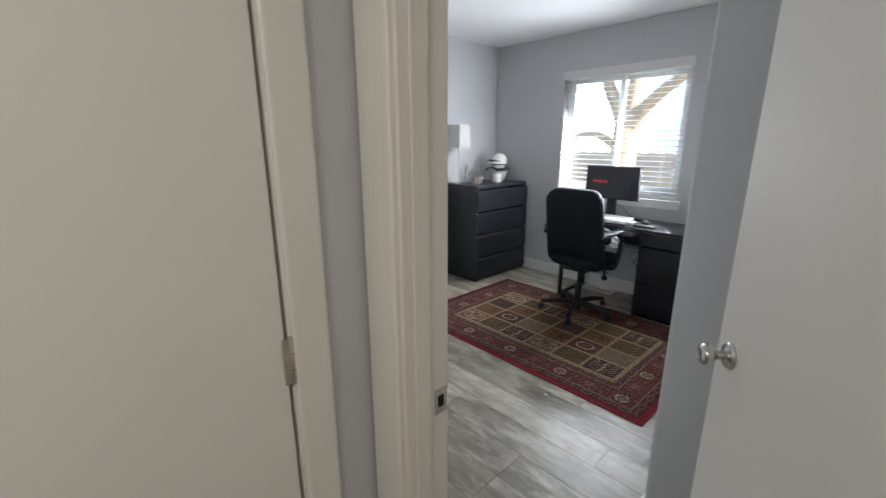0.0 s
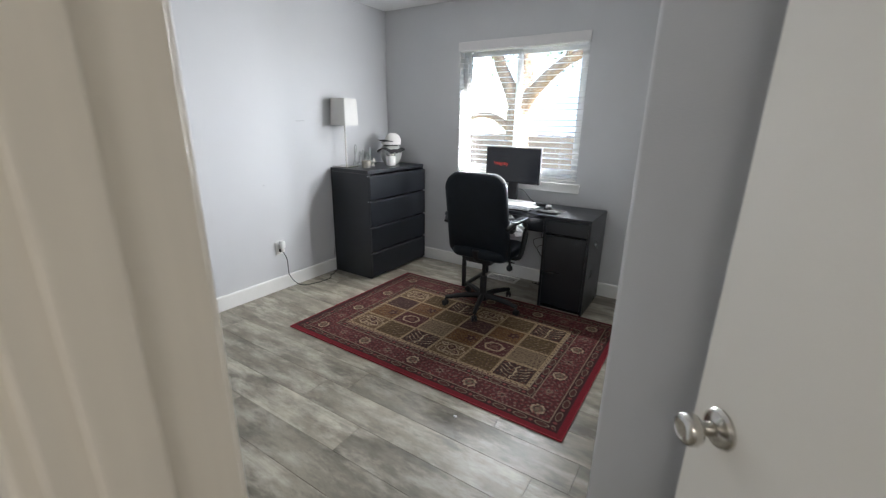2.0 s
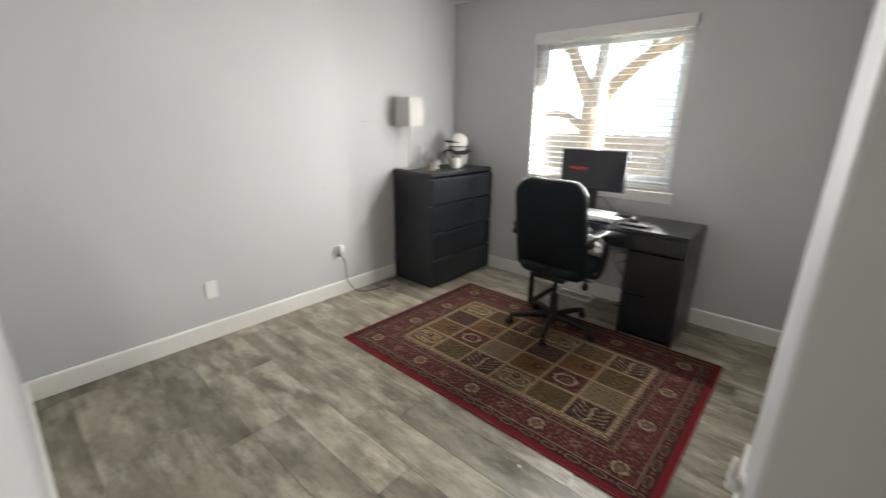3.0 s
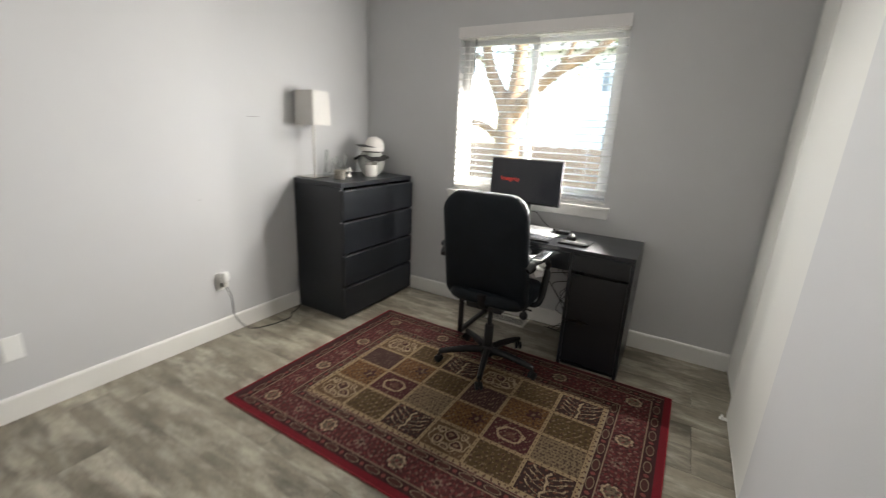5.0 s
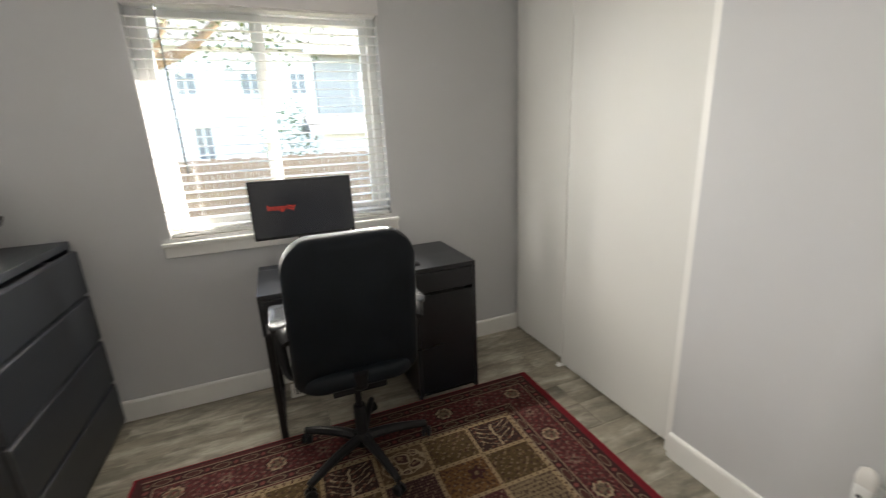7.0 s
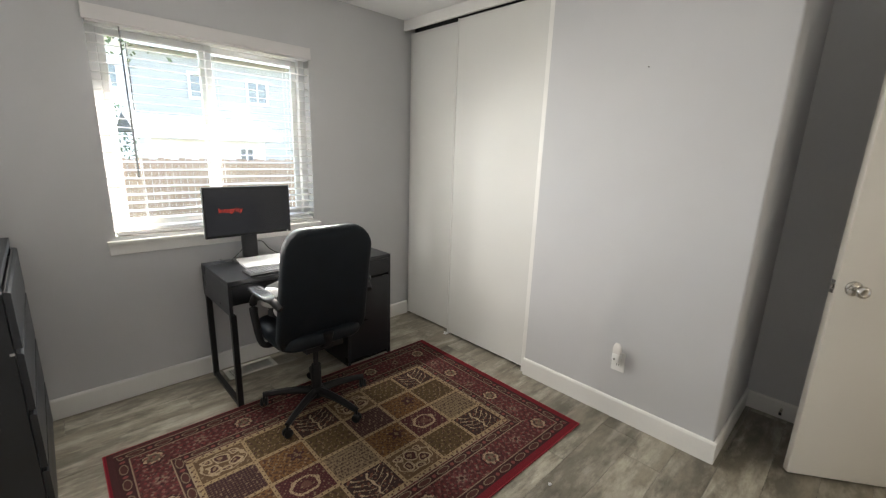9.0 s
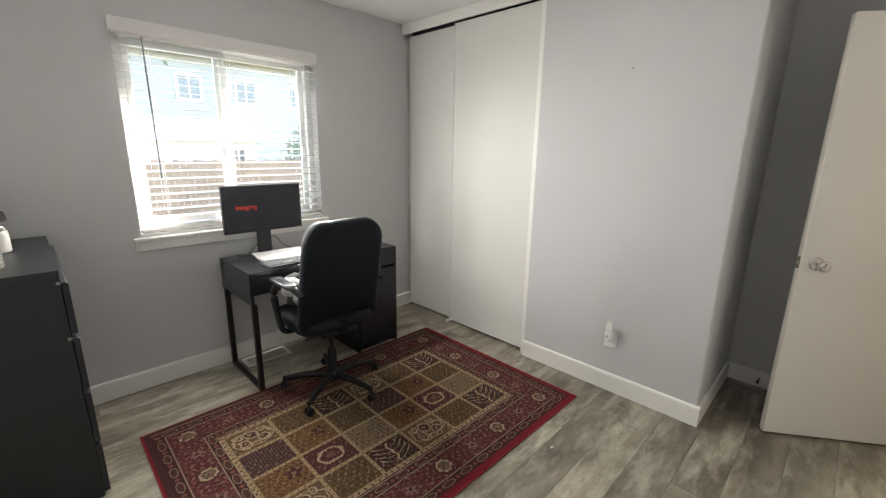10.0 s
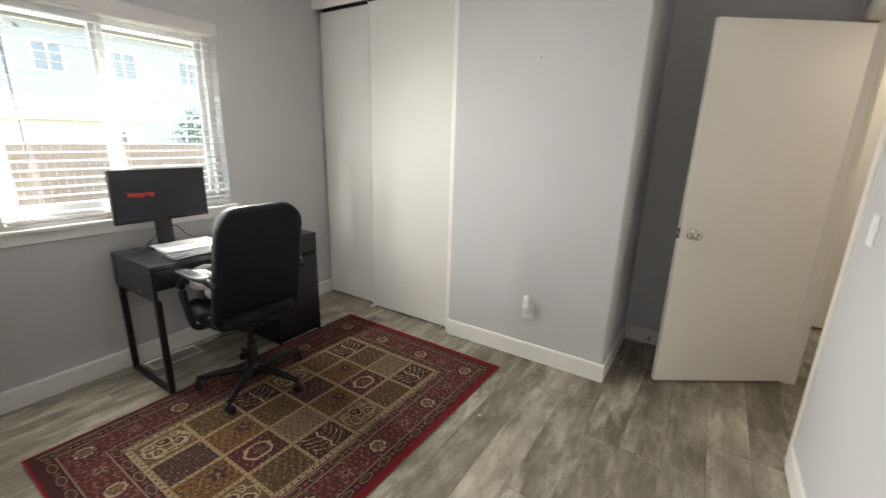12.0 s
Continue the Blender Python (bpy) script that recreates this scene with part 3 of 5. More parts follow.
# ---- things on the walls and floor ----
def outlet(name, m, label, duplex=True):
    o = new(name)
    o.matrix_world = m
    tagged(o, label, "wall outlet")
    part("plate", boxm(-0.036, -0.006, -0.058, 0.036, -0.0005, 0.058, bevel=0.003, seg=2), M_WHITE, o)
    if duplex:
        for z in (-0.02, 0.02):
            f = part("socket", boxm(-0.016, -0.0085, z - 0.0145, 0.016, -0.006, z + 0.0145, bevel=0.002), M_WHITE, o)
            for x in (-0.006, 0.006):
                # raised black piece paints the slot's shade
                part("slot", boxm(x - 0.0012, -0.0089, z - 0.004, x + 0.0012, -0.0084, z + 0.006), M_DARK, f)
    return o


WESTWARD = pose(0, 0, 0, 0, 0, 90)     # local -y looks to +x
EASTWARD = pose(0, 0, 0, 0, 0, -90)    # local -y looks to -x
outlet("wall_outlet", pose(0, 2.105, 0.372) @ WESTWARD, "white wall outlet with two plugs in it")
outlet("blank_wall_plate", pose(0, 1.122, 0.344) @ WESTWARD, "blank white cover plate on grey wall", duplex=False)
outlet("wall_outlet", pose(CX, 1.58, 0.345) @ EASTWARD, "white wall outlet on closet wall with night light")
ch = thing("plug_in_freshener", 0.0, 2.112, 0.378, "white plug-in air freshener in the wall outlet", "air freshener")
part("body", loft(bmesh.new(), [(rrect(0.030, 0.036, 0.008, 4), 0.0), (rrect(0.046, 0.042, 0.014, 4), 0.018), (rrect(0.044, 0.042, 0.014, 4), 0.052), (rrect(0.036, 0.036, 0.013, 4), 0.062)], pose(0.036, 0, -0.004)), M_WHITE, ch, soft=True)
part("bottle", lathe(bmesh.new(), [(0, -0.036), (0.014, -0.036), (0.016, -0.03), (0.016, -0.012), (0.009, -0.004)], 16, pose(0.036, 0, 0)), M_WAX, ch, "translucent refill bottle", soft=True)
part("prongs", boxm(0.009, -0.012, 0.006, 0.016, 0.012, 0.024), M_WHITE, ch)
nl = thing("night_light", CX, 1.583, 0.375, "white plug-in night light on the closet wall", "night light")
part("body", loft(bmesh.new(), [(rrect(0.030, 0.040, 0.010, 4), -0.020), (rrect(0.036, 0.046, 0.012, 4), -0.010), (rrect(0.036, 0.046, 0.012, 4), 0.02), (rrect(0.028, 0.042, 0.010, 4), 0.03)], pose(-0.028, 0, 0)), M_WHITE, nl, soft=True)
part("shade", loft(bmesh.new(), [(rrect(0.018, 0.046, 0.008, 4), 0.026), (rrect(0.022, 0.05, 0.010, 4), 0.05), (rrect(0.014, 0.036, 0.006, 4), 0.078), (rrect(0.006, 0.016, 0.002, 4), 0.086)], pose(-0.034, 0, 0)), M_WAX, nl, "frosted white shade", soft=True)
part("sensor", lathe(bmesh.new(), [(0.005, 0.0), (0.005, 0.003), (0.003, 0.004), (0, 0.004)], 12, pose(-0.046, 0.004, -0.004, 0, -90, 0)), M_DARK, nl, "small dark light sensor")

ds = thing("door_stop", EX - 0.014, 0.90, 0.062, "small sprung metal door stop on baseboard", "door stop")
part("spring", tube(bmesh.new(), [(-0.0005 - 0.0009 * i, 0.0055 * math.cos(i * 0.8), 0.0055 * math.sin(i * 0.8)) for i in range(70)], 0.0011, 5), M_CHROME, ds)
part("tip", lathe(bmesh.new(), [(0, 0.062), (0.0075, 0.062), (0.008, 0.07), (0.005, 0.074), (0, 0.074)], 12, pose(0, 0, 0, 0, -90, 0)), M_DARK, ds, "dark rubber tip", soft=True)

# marks on the walls, a nail and a crumb
def scuffs(host, marks, mat):
    for x0, y0, z0, x1, y1, z1 in marks:
        part("scuff_mark", boxm(x0, y0, z0, x1, y1, z1), mat, bpy.data.objects[host])


scuffs("wall_west", [(0.0003, 2.385, 1.3995, 0.0008, 2.432, 1.4035), (0.0003, 2.426, 1.402, 0.0009, 2.472, 1.4055), (0.0003, 2.02, 0.905, 0.0008, 2.032, 0.911)], M_SCUFF_AND_GLINT)
scuffs("wall_hall_west", [(HX + 0.0003, y - 0.006, z - 0.003, HX + 0.0008, y + 0.006, z + 0.003) for y, z in ((-0.074, 1.126), (-0.075, 1.086), (-0.066, 1.108))], M_SCUFFD)
na = thing("nail", CX, 1.63, 1.885, "small dark nail in the grey closet wall", "nail")
part("shank", lathe(bmesh.new(), [(0, -0.01), (0.0012, -0.008), (0.0012, 0.012), (0, 0.012)], 8, pose(0, 0, 0, 0, -90, 0)), M_STEEL, na)
part("head", lathe(bmesh.new(), [(0, 0.012), (0.003, 0.012), (0.003, 0.0135), (0, 0.014)], 10, pose(0, 0, 0, 0, -90, 0)), M_STEEL, na)
bm = bmesh.new()
bmesh.ops.create_icosphere(bm, subdivisions=2, radius=0.008)
for v in bm.verts:
    v.co = Vector((v.co.x * 1.25, v.co.y * (0.9 + 0.3 * math.sin(v.co.x * 500)), v.co.z * 0.55)) + Vector((2.10, 1.535, 0.005))
solid("crumb", bm, M_CLOTHW, "small white crumb of lint on plank floor", "lint", soft=True)

# floor register
fv = thing("floor_register", 1.47, 3.438, 0.0022, "putty-coloured metal floor register near the wall", "floor vent")
bm = bmesh.new()
for b in ((-0.152, -0.072, 0, 0.152, -0.052, 0.006), (-0.152, 0.052, 0, 0.152, 0.072, 0.006), (-0.152, -0.0519, 0, -0.132, 0.0519, 0.006), (0.132, -0.0519, 0, 0.152, 0.0519, 0.006), (-0.006, -0.0519, 0, 0.006, 0.0519, 0.005)):
    box(bm, *b, bevel=0.0012)
part("frame", bm, M_VENT, fv)
# black plate paints the shade below the louvers
part("backing", boxm(-0.132, -0.052, 0.0003, 0.132, 0.052, 0.001), M_DARK, fv)
lou = mesh_of("louver", boxm(-0.0026, -0.051, 0.001, 0.0026, 0.051, 0.0048), M_VENT)
for i in range(22):
    x = -0.126 + i * 0.012
    if abs(x) > 0.008:
        o = new("louver", lou)
        o.parent = fv
        o.matrix_basis = pose(x, 0, 0)

# ---- dresser ----
DRX, DRY = 0.016, 2.711
dz = thing("dresser", DRX, DRY, 0.0026, "black-brown four-drawer dresser against the grey wall", "dresser")
D, L, T = 0.462, 0.82, 0.996
part("side_panel", boxm(0, 0, 0, D, 0.028, T - 0.032, bevel=0.002), M_BLACK, dz)
part("side_panel", boxm(0, L - 0.028, 0, D, L, T - 0.032, bevel=0.002), M_BLACK, dz)
part("top", boxm(0, 0, T - 0.0315, D + 0.002, L, T, bevel=0.0025, seg=2), M_BLACK, dz, "dusty black dresser top")
part("back_panel", boxm(0.0005, 0.0285, 0.01, 0.008, L - 0.0285, T - 0.033), M_BLACK, dz)
part("plinth", boxm(0.03, 0.0285, 0, D - 0.05, L - 0.0285, 0.04), M_BLACK, dz)
for k, (z0, z1) in enumerate(((0.022, 0.243), (0.262, 0.483), (0.502, 0.723), (0.742, 0.946))):
    bm = bmesh.new()
    prof = [(0, z0), (0.019, z0), (0.019, z1 - 0.006), (0.012, z1), (0, z1)]
    a = [bm.verts.new((D + 0.0025 + x, 0.001, z)) for x, z in prof]
    b = [bm.verts.new((D + 0.0025 + x, L - 0.001, z)) for x, z in prof]
    for q in range(5):
        r = (q + 1) % 5
        bm.faces.new((a[q], a[r], b[r], b[q]))
    bm.faces.new(a)
    bm.faces.new(b[::-1])
    dw = part("drawer", bm, M_BLACK, dz)
    # pale strip paints the bright reflection along the drawer's top edge
    part("edge_glint", boxm(D + 0.0030, 0.0012, z1 + 0.0003, D + 0.0075, L - 0.0012, z1 + 0.0023, bevel=0.0006), M_EDGE_GLINT, dw, "pale strip painting the reflection along the drawer top")
    if k > 1:
        # small pale tab paints the light caught at the drawer's end
        part("corner_glint", boxm(D - 0.012, -0.0006, z1 - 0.004, D + 0.0015, 0.0004, z1 + 0.006, bevel=0.0003), M_SCUFF_AND_GLINT, dw, "pale tab painting light at the drawer corner")
    part("drawer_box", boxm(0.03, 0.033, z0 + 0.02, D + 0.002, L - 0.033, z1 - 0.03), M_BLACK, dw)

TOP = T + 0.003
# table lamp
lamp = thing("table_lamp", 0.104, 2.832, TOP, "white square-shade table lamp with slim steel stem", "table lamp", turn=3)
part("base", boxm(-0.078, -0.078, 0, 0.078, 0.078, 0.012, bevel=0.003, seg=2), M_CHROME, lamp, "square brushed steel foot", soft=True)
part("stem", tube(bmesh.new(), [(0, 0, 0.012), (0, 0, 0.56)], 0.0068, 14), M_CHROME, lamp, soft=True)
bm = bmesh.new()
loft(bm, [(rrect(0.180, 0.180, 0.012), 0.370), (rrect(0.166, 0.166, 0.011), 0.598)], cap=False)
loft(bm, [(rrect(0.176, 0.176, 0.010), 0.370), (rrect(0.162, 0.162, 0.009), 0.598)], cap=False)
part("shade", bm, M_SHADE, lamp, "off-white fabric shade, switched off", soft=True)
bm = bmesh.new()
for a in (0, 90):
    tube(bm, [Vector((0.080 * math.cos(radians(a)), 0.080 * math.sin(radians(a)), 0.560)), Vector((-0.080 * math.cos(radians(a)), -0.080 * math.sin(radians(a)), 0.560))], 0.0015, 5)
part("shade_fitter", bm, M_CHROME, lamp)
part("bulb", lathe(bmesh.new(), [(0.013, 0.43), (0.014, 0.45), (0.026, 0.478), (0.029, 0.5), (0.022, 0.522), (0, 0.532)], 16), M_WAX, lamp, soft=True)

# twisted metal word ornament, unreadable
wo = thing("metal_ornament", 0.080, 3.085, TOP, "grey bent-metal script ornament on the dresser", "ornament", turn=72)
part("foot", boxm(-0.12, -0.014, 0, 0.12, 0.014, 0.006, bevel=0.002), M_WIRE, wo)
for x0, h, w in ((-0.09, 0.185, 0.055), (-0.045, 0.12, 0.045), (-0.01, 0.135, 0.04), (0.03, 0.11, 0.045), (0.07, 0.15, 0.045)):
    pts = smooth_line([(x0 - w * 0.4, 0, 0.004), (x0, 0, h * 0.45), (x0 + w * 0.35, 0.002, h * 0.92), (x0 + w * 0.05, 0.001, h), (x0 - w * 0.1, 0, h * 0.5), (x0 + w * 0.1, 0, 0.018), (x0 + w * 0.7, 0, 0.03)], 6)
    part("loop", tube(bmesh.new(), pts, 0.0060, 6, sx=0.5), M_WIRE, wo, soft=True)

# small silver tin with trinket dish behind
tn = thing("votive_tin", 0.300, 2.890, TOP, "mottled silver votive tin with a small wick lid", "votive candle")
part("body", lathe(bmesh.new(), [(0, 0), (0.039, 0), (0.042, 0.005), (0.042, 0.062), (0.043, 0.066), (0.038, 0.067), (0.038, 0.052), (0, 0.050)], 24), M_TIN, tn, soft=True)
for k in range(5):
    part("band", lathe(bmesh.new(), [(0.042, 0.008 + k * 0.011), (0.0438, 0.011 + k * 0.011), (0.042, 0.014 + k * 0.011)], 24), M_TIN, tn, soft=True)
di = thing("trinket_dish", 0.235, 3.045, TOP, "pale footed ring dish with a small figurine", "dish")
part("dish", lathe(bmesh.new(), [(0, 0), (0.022, 0), (0.02, 0.006), (0.012, 0.02), (0.016, 0.034), (0.046, 0.044), (0.048, 0.047), (0.016, 0.039), (0, 0.037)], 24), M_WAX, di, soft=True)
part("figurine", lathe(bmesh.new(), [(0, 0.037), (0.010, 0.037), (0.013, 0.047), (0.009, 0.058), (0.0075, 0.066), (0.0045, 0.074), (0, 0.077)], 14, pose(0.006, 0.012, 0)), M_WAX, di, "small white bird shape", soft=True)
part("ring_post", lathe(bmesh.new(), [(0.007, 0.037), (0.005, 0.05), (0.0025, 0.08), (0, 0.082)], 12, pose(-0.012, -0.012, 0)), M_WAX, di, soft=True)

# white candle jar with metal lid
jr = thing("candle_jar", 0.318, 3.215, TOP, "white glass candle jar with silver lid", "candle jar")
part("jar", lathe(bmesh.new(), [(0, 0), (0.042, 0), (0.046, 0.005), (0.046, 0.080), (0.043, 0.088), (0.040, 0.091), (0, 0.091)], 28), M_WAX, jr, soft=True)
part("lid", lathe(bmesh.new(), [(0.0405, 0.0912), (0.0425, 0.0925), (0.0425, 0.110), (0.040, 0.113), (0, 0.114)], 28), M_CHROME, jr, "silver metal lid", soft=True)
part("lid_rim", lathe(bmesh.new(), [(0.0426, 0.096), (0.044, 0.0975), (0.0426, 0.099)], 28), M_CHROME, jr, soft=True)


# round pot with a black sun hat, a dark visor and a white cap piled on it
pt = thing("round_pot", 0.225, 3.330, TOP, "grey-green round ceramic pot under hats", "pot")
part("body", lathe(bmesh.new(), [(0, 0), (0.060, 0), (0.068, 0.006), (0.099, 0.055), (0.108, 0.104), (0.097, 0.154), (0.077, 0.180), (0.073, 0.180), (0.088, 0.151), (0.0, 0.13)], 32), M_POT, pt, soft=True)
part("dark_mark", lathe(bmesh.new(), [(0, 0.004), (0.013, 0.003), (0.016, 0.0)], 16, pose(0.099, -0.032, 0.122, 0, 80, -18)), M_CAPBLACK, pt, "dark round spot", soft=True)
sh = thing("black_sun_hat", 0.225, 3.330, TOP + 0.140, "black cloth sun hat draped over pot", "hat", turn=10)
bm = bmesh.new()
prof_n = 40
rings = []
for r, z in ((0.0, 0.062), (0.05, 0.058), (0.072, 0.045), (0.079, 0.03), (0.088, 0.018), (0.112, 0.008), (0.136, -0.006), (0.139, -0.010), (0.112, 0.001), (0.084, 0.010)):
    if r == 0:
        rings.append([bm.verts.new((0, 0, z))])
    else:
        rings.append([bm.verts.new((r * math.cos(a), r * math.sin(a), z + (0.016 * math.sin(3 * a + 0.6) + 0.008 * math.sin(7 * a)) * max(0, r - 0.07) / 0.07)) for a in (2 * math.pi * i / prof_n for i in range(prof_n))])
for a, b in zip(rings, rings[1:]):
    for i in range(prof_n):
        j = (i + 1) % prof_n
        bm.faces.new((a[0], b[i], b[j]) if len(a) == 1 else (a[i], b[i], b[j], a[j]))
part("hat", bm, M_CAPBLACK, sh, soft=True)


def cap(name, m, mat, label, peak_mat):
    """A baseball cap: domed crown of six panels, button, curved peak towards local -y."""
    c = new(name)
    c.matrix_world = m
    tagged(c, label, "cap")
    bm = bmesh.new()
    n, rings = 36, []
    for k in range(9):
        e = k / 8 * math.pi / 2
        r, z = 0.074 * math.cos(e) ** 0.85, 0.080 * math.sin(e)
        if k == 8:
            rings.append([bm.verts.new((0, 0, z))])
        else:
            rings.append([bm.verts.new((r * (1 - 0.012 * abs(math.cos(3 * a))) * math.cos(a), r * 1.12 * (1 - 0.012 * abs(math.cos(3 * a))) * math.sin(a), z)) for a in (2 * math.pi * i / n for i in range(n))])
    for a, b in zip(rings, rings[1:]):
        for i in range(n):
            j = (i + 1) % n
            bm.faces.new((a[i], a[j], b[0]) if len(b) == 1 else (a[i], a[j], b[j], b[i]))
    part("crown", bm, mat, c, soft=True)
    bm = bmesh.new()
    rows = []
    for t in range(2):
        row = []
        for k in range(5):
            line = []
            for i in range(13):
                a = radians(-160 + 140 * i / 12)
                q = k / 4
                x = (0.074 + 0.008 * q) * math.cos(a)
                y = 0.082 * math.sin(a) - q * 0.075 * math.sin(math.pi * (i + 0.6) / 13.2)
                line.append(bm.verts.new((x, y, 0.002 - t * 0.003 - 2.6 * x * x * q - 0.012 * q)))
            row.append(line)
        rows.append(row)
    for t in range(2):
        for k in range(4):
            for i in range(12):
                bm.faces.new((rows[t][k][i], rows[t][k][i + 1], rows[t][k + 1][i + 1], rows[t][k + 1][i]))
    for i in range(12):
        bm.faces.new((rows[0][4][i], rows[0][4][i + 1], rows[1][4][i + 1], rows[1][4][i]))
    part("peak", bm, peak_mat, c, "dark peak", soft=True)
    part("button", lathe(bmesh.new(), [(0.006, 0.0795), (0.005, 0.083), (0, 0.084)], 12), mat, c, soft=True)
    return c


vb = thing("white_visor", 0.235, 3.320, TOP + 0.190, "white cloth sun visor stacked on the black hat", "visor", turn=-27)
part("band", lathe(bmesh.new(), [(0.084, 0.0), (0.094, 0.001), (0.097, 0.014), (0.092, 0.030), (0.084, 0.030), (0.084, 0.0)], 32), M_CAPWHITE, vb, soft=True)
cap("baseball_cap", pose(0.235, 3.350, TOP + 0.222, -9, 5, -24), M_CAPWHITE, "white baseball cap with dark peak on top of hats", M_CAPBLACK)

# ---- desk ----
KX, KY = 1.255, 3.022
dk = thing("desk", KX, KY, 0.0026, "black writing desk with cupboard under the window", "desk")
KW, KD, KT = 1.06, 0.485, 0.7475
part("desktop", boxm(0, 0, KT - 0.024, KW, KD, KT, bevel=0.002, seg=2), M_DESK, dk, "black desktop reflecting the window")
part("side_panel", boxm(0.0, 0.002, 0.555, 0.018, KD - 0.002, KT - 0.0242), M_DESK, dk)
part("drawer_front", boxm(0.0182, 0.0, 0.612, 0.708, 0.018, KT - 0.028, bevel=0.0015), M_DESK, dk)
part("drawer_box", boxm(0.02, 0.02, 0.62, 0.70, KD - 0.05, KT - 0.03), M_DESK, dk)
part("back_rail", boxm(0.0182, KD - 0.02, 0.50, 0.708, KD - 0.004, KT - 0.0242), M_DESK, dk)
part("cupboard_side", boxm(0.712, 0.001, 0.0, 0.730, KD - 0.002, KT - 0.0242), M_DESK, dk)
part("cupboard_side", boxm(KW - 0.018, 0.001, 0.0, KW, KD - 0.002, KT - 0.0242), M_DESK, dk)
part("cupboard_back", boxm(0.7302, KD - 0.012, 0.03, KW - 0.0182, KD - 0.004, KT - 0.0242), M_DESK, dk)
part("cupboard_floor", boxm(0.7302, 0.02, 0.03, KW - 0.0182, KD - 0.013, 0.048), M_DESK, dk)
part("plinth", boxm(0.7302, 0.03, 0.0, KW - 0.0182, 0.045, 0.03), M_DESK, dk)
cd = part("cupboard_drawer", boxm(0.732, 0.0, 0.618, KW - 0.0195, 0.017, KT - 0.027, bevel=0.0015), M_DESK, dk)
part("pull", boxm(0.80, -0.004, 0.612, 0.99, 0.014, 0.6175, bevel=0.001), M_DARK, cd, "dark slot pull")
cw = part("cupboard_door", boxm(0.732, 0.0, 0.034, KW - 0.0195, 0.017, 0.600, bevel=0.0015), M_DESK, dk)
part("pull", boxm(0.80, -0.003, 0.6005, 0.99, 0.014, 0.605, bevel=0.001), M_DARK, cw)
part("leg", boxm(0.004, 0.004, 0.0, 0.034, 0.034, 0.5545, bevel=0.003), M_STEEL, dk, "square black steel leg")
part("leg", boxm(0.004, KD - 0.036, 0.0, 0.034, KD - 0.006, 0.5545, bevel=0.003), M_STEEL, dk)
part("runner", boxm(0.006, 0.0345, 0.0005, 0.032, KD - 0.0365, 0.028, bevel=0.003), M_STEEL, dk)
DT = KT + 0.003

# monitor with a slide on its screen
mo = thing("monitor", 1.52, 3.395, DT, "black flat monitor with red word on screen", "monitor", turn=-0.5)
part("housing", boxm(-0.252, -0.006, 0.163, 0.252, 0.022, 0.462, bevel=0.004, seg=2), M_PLASTIC, mo)
part("screen", boxm(-0.244, -0.0072, 0.178, 0.244, -0.0058, 0.456), M_SCREEN, mo, "dark lit screen")
part("rear_bulge", loft(bmesh.new(), [(rrect(0.34, 0.2, 0.03, 4), 0), (rrect(0.26, 0.14, 0.03, 4), 0.022)], pose(0, 0.022, 0.31, -90, 0, 0)), M_PLASTIC, mo, soft=True)
part("neck", boxm(-0.045, 0.024, 0.012, 0.045, 0.05, 0.24, bevel=0.004), M_PLASTIC, mo)
part("foot", loft(bmesh.new(), [(rrect(0.20, 0.16, 0.035), 0.0), (rrect(0.20, 0.16, 0.035), 0.007), (rrect(0.185, 0.145, 0.03), 0.012)], pose(0, 0.02, 0)), M_PLASTIC, mo, soft=True)
part("power_light", boxm(0.225, -0.0075, 0.167, 0.231, -0.006, 0.1715), M_WHITE, mo)
letters("screen_word", "Integrity", 0.040, M_GLOW_RED, mo, pose(-0.175, -0.0078, 0.325, 90, 0, 0))

# laptop, keyboard, mouse, wrist rest, papers
lp = thing("laptop", 1.585, 3.305, DT, "closed silver laptop lying under the monitor", "laptop", turn=-3)
part("base", loft(bmesh.new(), [(rrect(0.32, 0.228, 0.012), 0.0), (rrect(0.324, 0.232, 0.014), 0.003), (rrect(0.324, 0.232, 0.014), 0.009)]), M_SILVER, lp, soft=True)
part("lid", loft(bmesh.new(), [(rrect(0.324, 0.232, 0.014), 0.0098), (rrect(0.324, 0.232, 0.014), 0.0150), (rrect(0.318, 0.226, 0.012), 0.0168)]), M_SILVER, lp, "pale silver lid", soft=True)
part("emblem", lathe(bmesh.new(), [(0, 0.0175), (0.010, 0.0173), (0.0105, 0.0168)], 16), M_WHITE, lp)
kb = thing("keyboard", 1.60, 3.105, DT, "dark flat keyboard with grey keys", "keyboard", turn=1.5)
part("body", boxm(-0.222, -0.066, 0, 0.222, 0.066, 0.012, bevel=0.003, seg=2), M_PLASTIC, kb)
key = mesh_of("key", boxm(-0.0078, -0.0078, 0.0122, 0.0078, 0.0078, 0.0175, bevel=0.0018), M_KEY)
for r in range(5):
    for c in range(22):
        if r == 4 and 4 <= c <= 9:
            continue
        o = new("key", key)
        o.parent = kb
        o.matrix_basis = pose(-0.204 + c * 0.0194, 0.044 - r * 0.0205, 0)
part("space_bar", boxm(-0.130, -0.046, 0.0122, -0.022, -0.030, 0.0175, bevel=0.0018), M_KEY, kb)
mp = thing("mouse_pad", 1.955, 3.185, DT, "black mouse pad with raised wrist rest", "mouse pad", turn=-4)
part("sheet", loft(bmesh.new(), [(rrect(0.175, 0.20, 0.02), 0.0), (rrect(0.175, 0.20, 0.02), 0.003)]), M_CAPBLACK, mp)
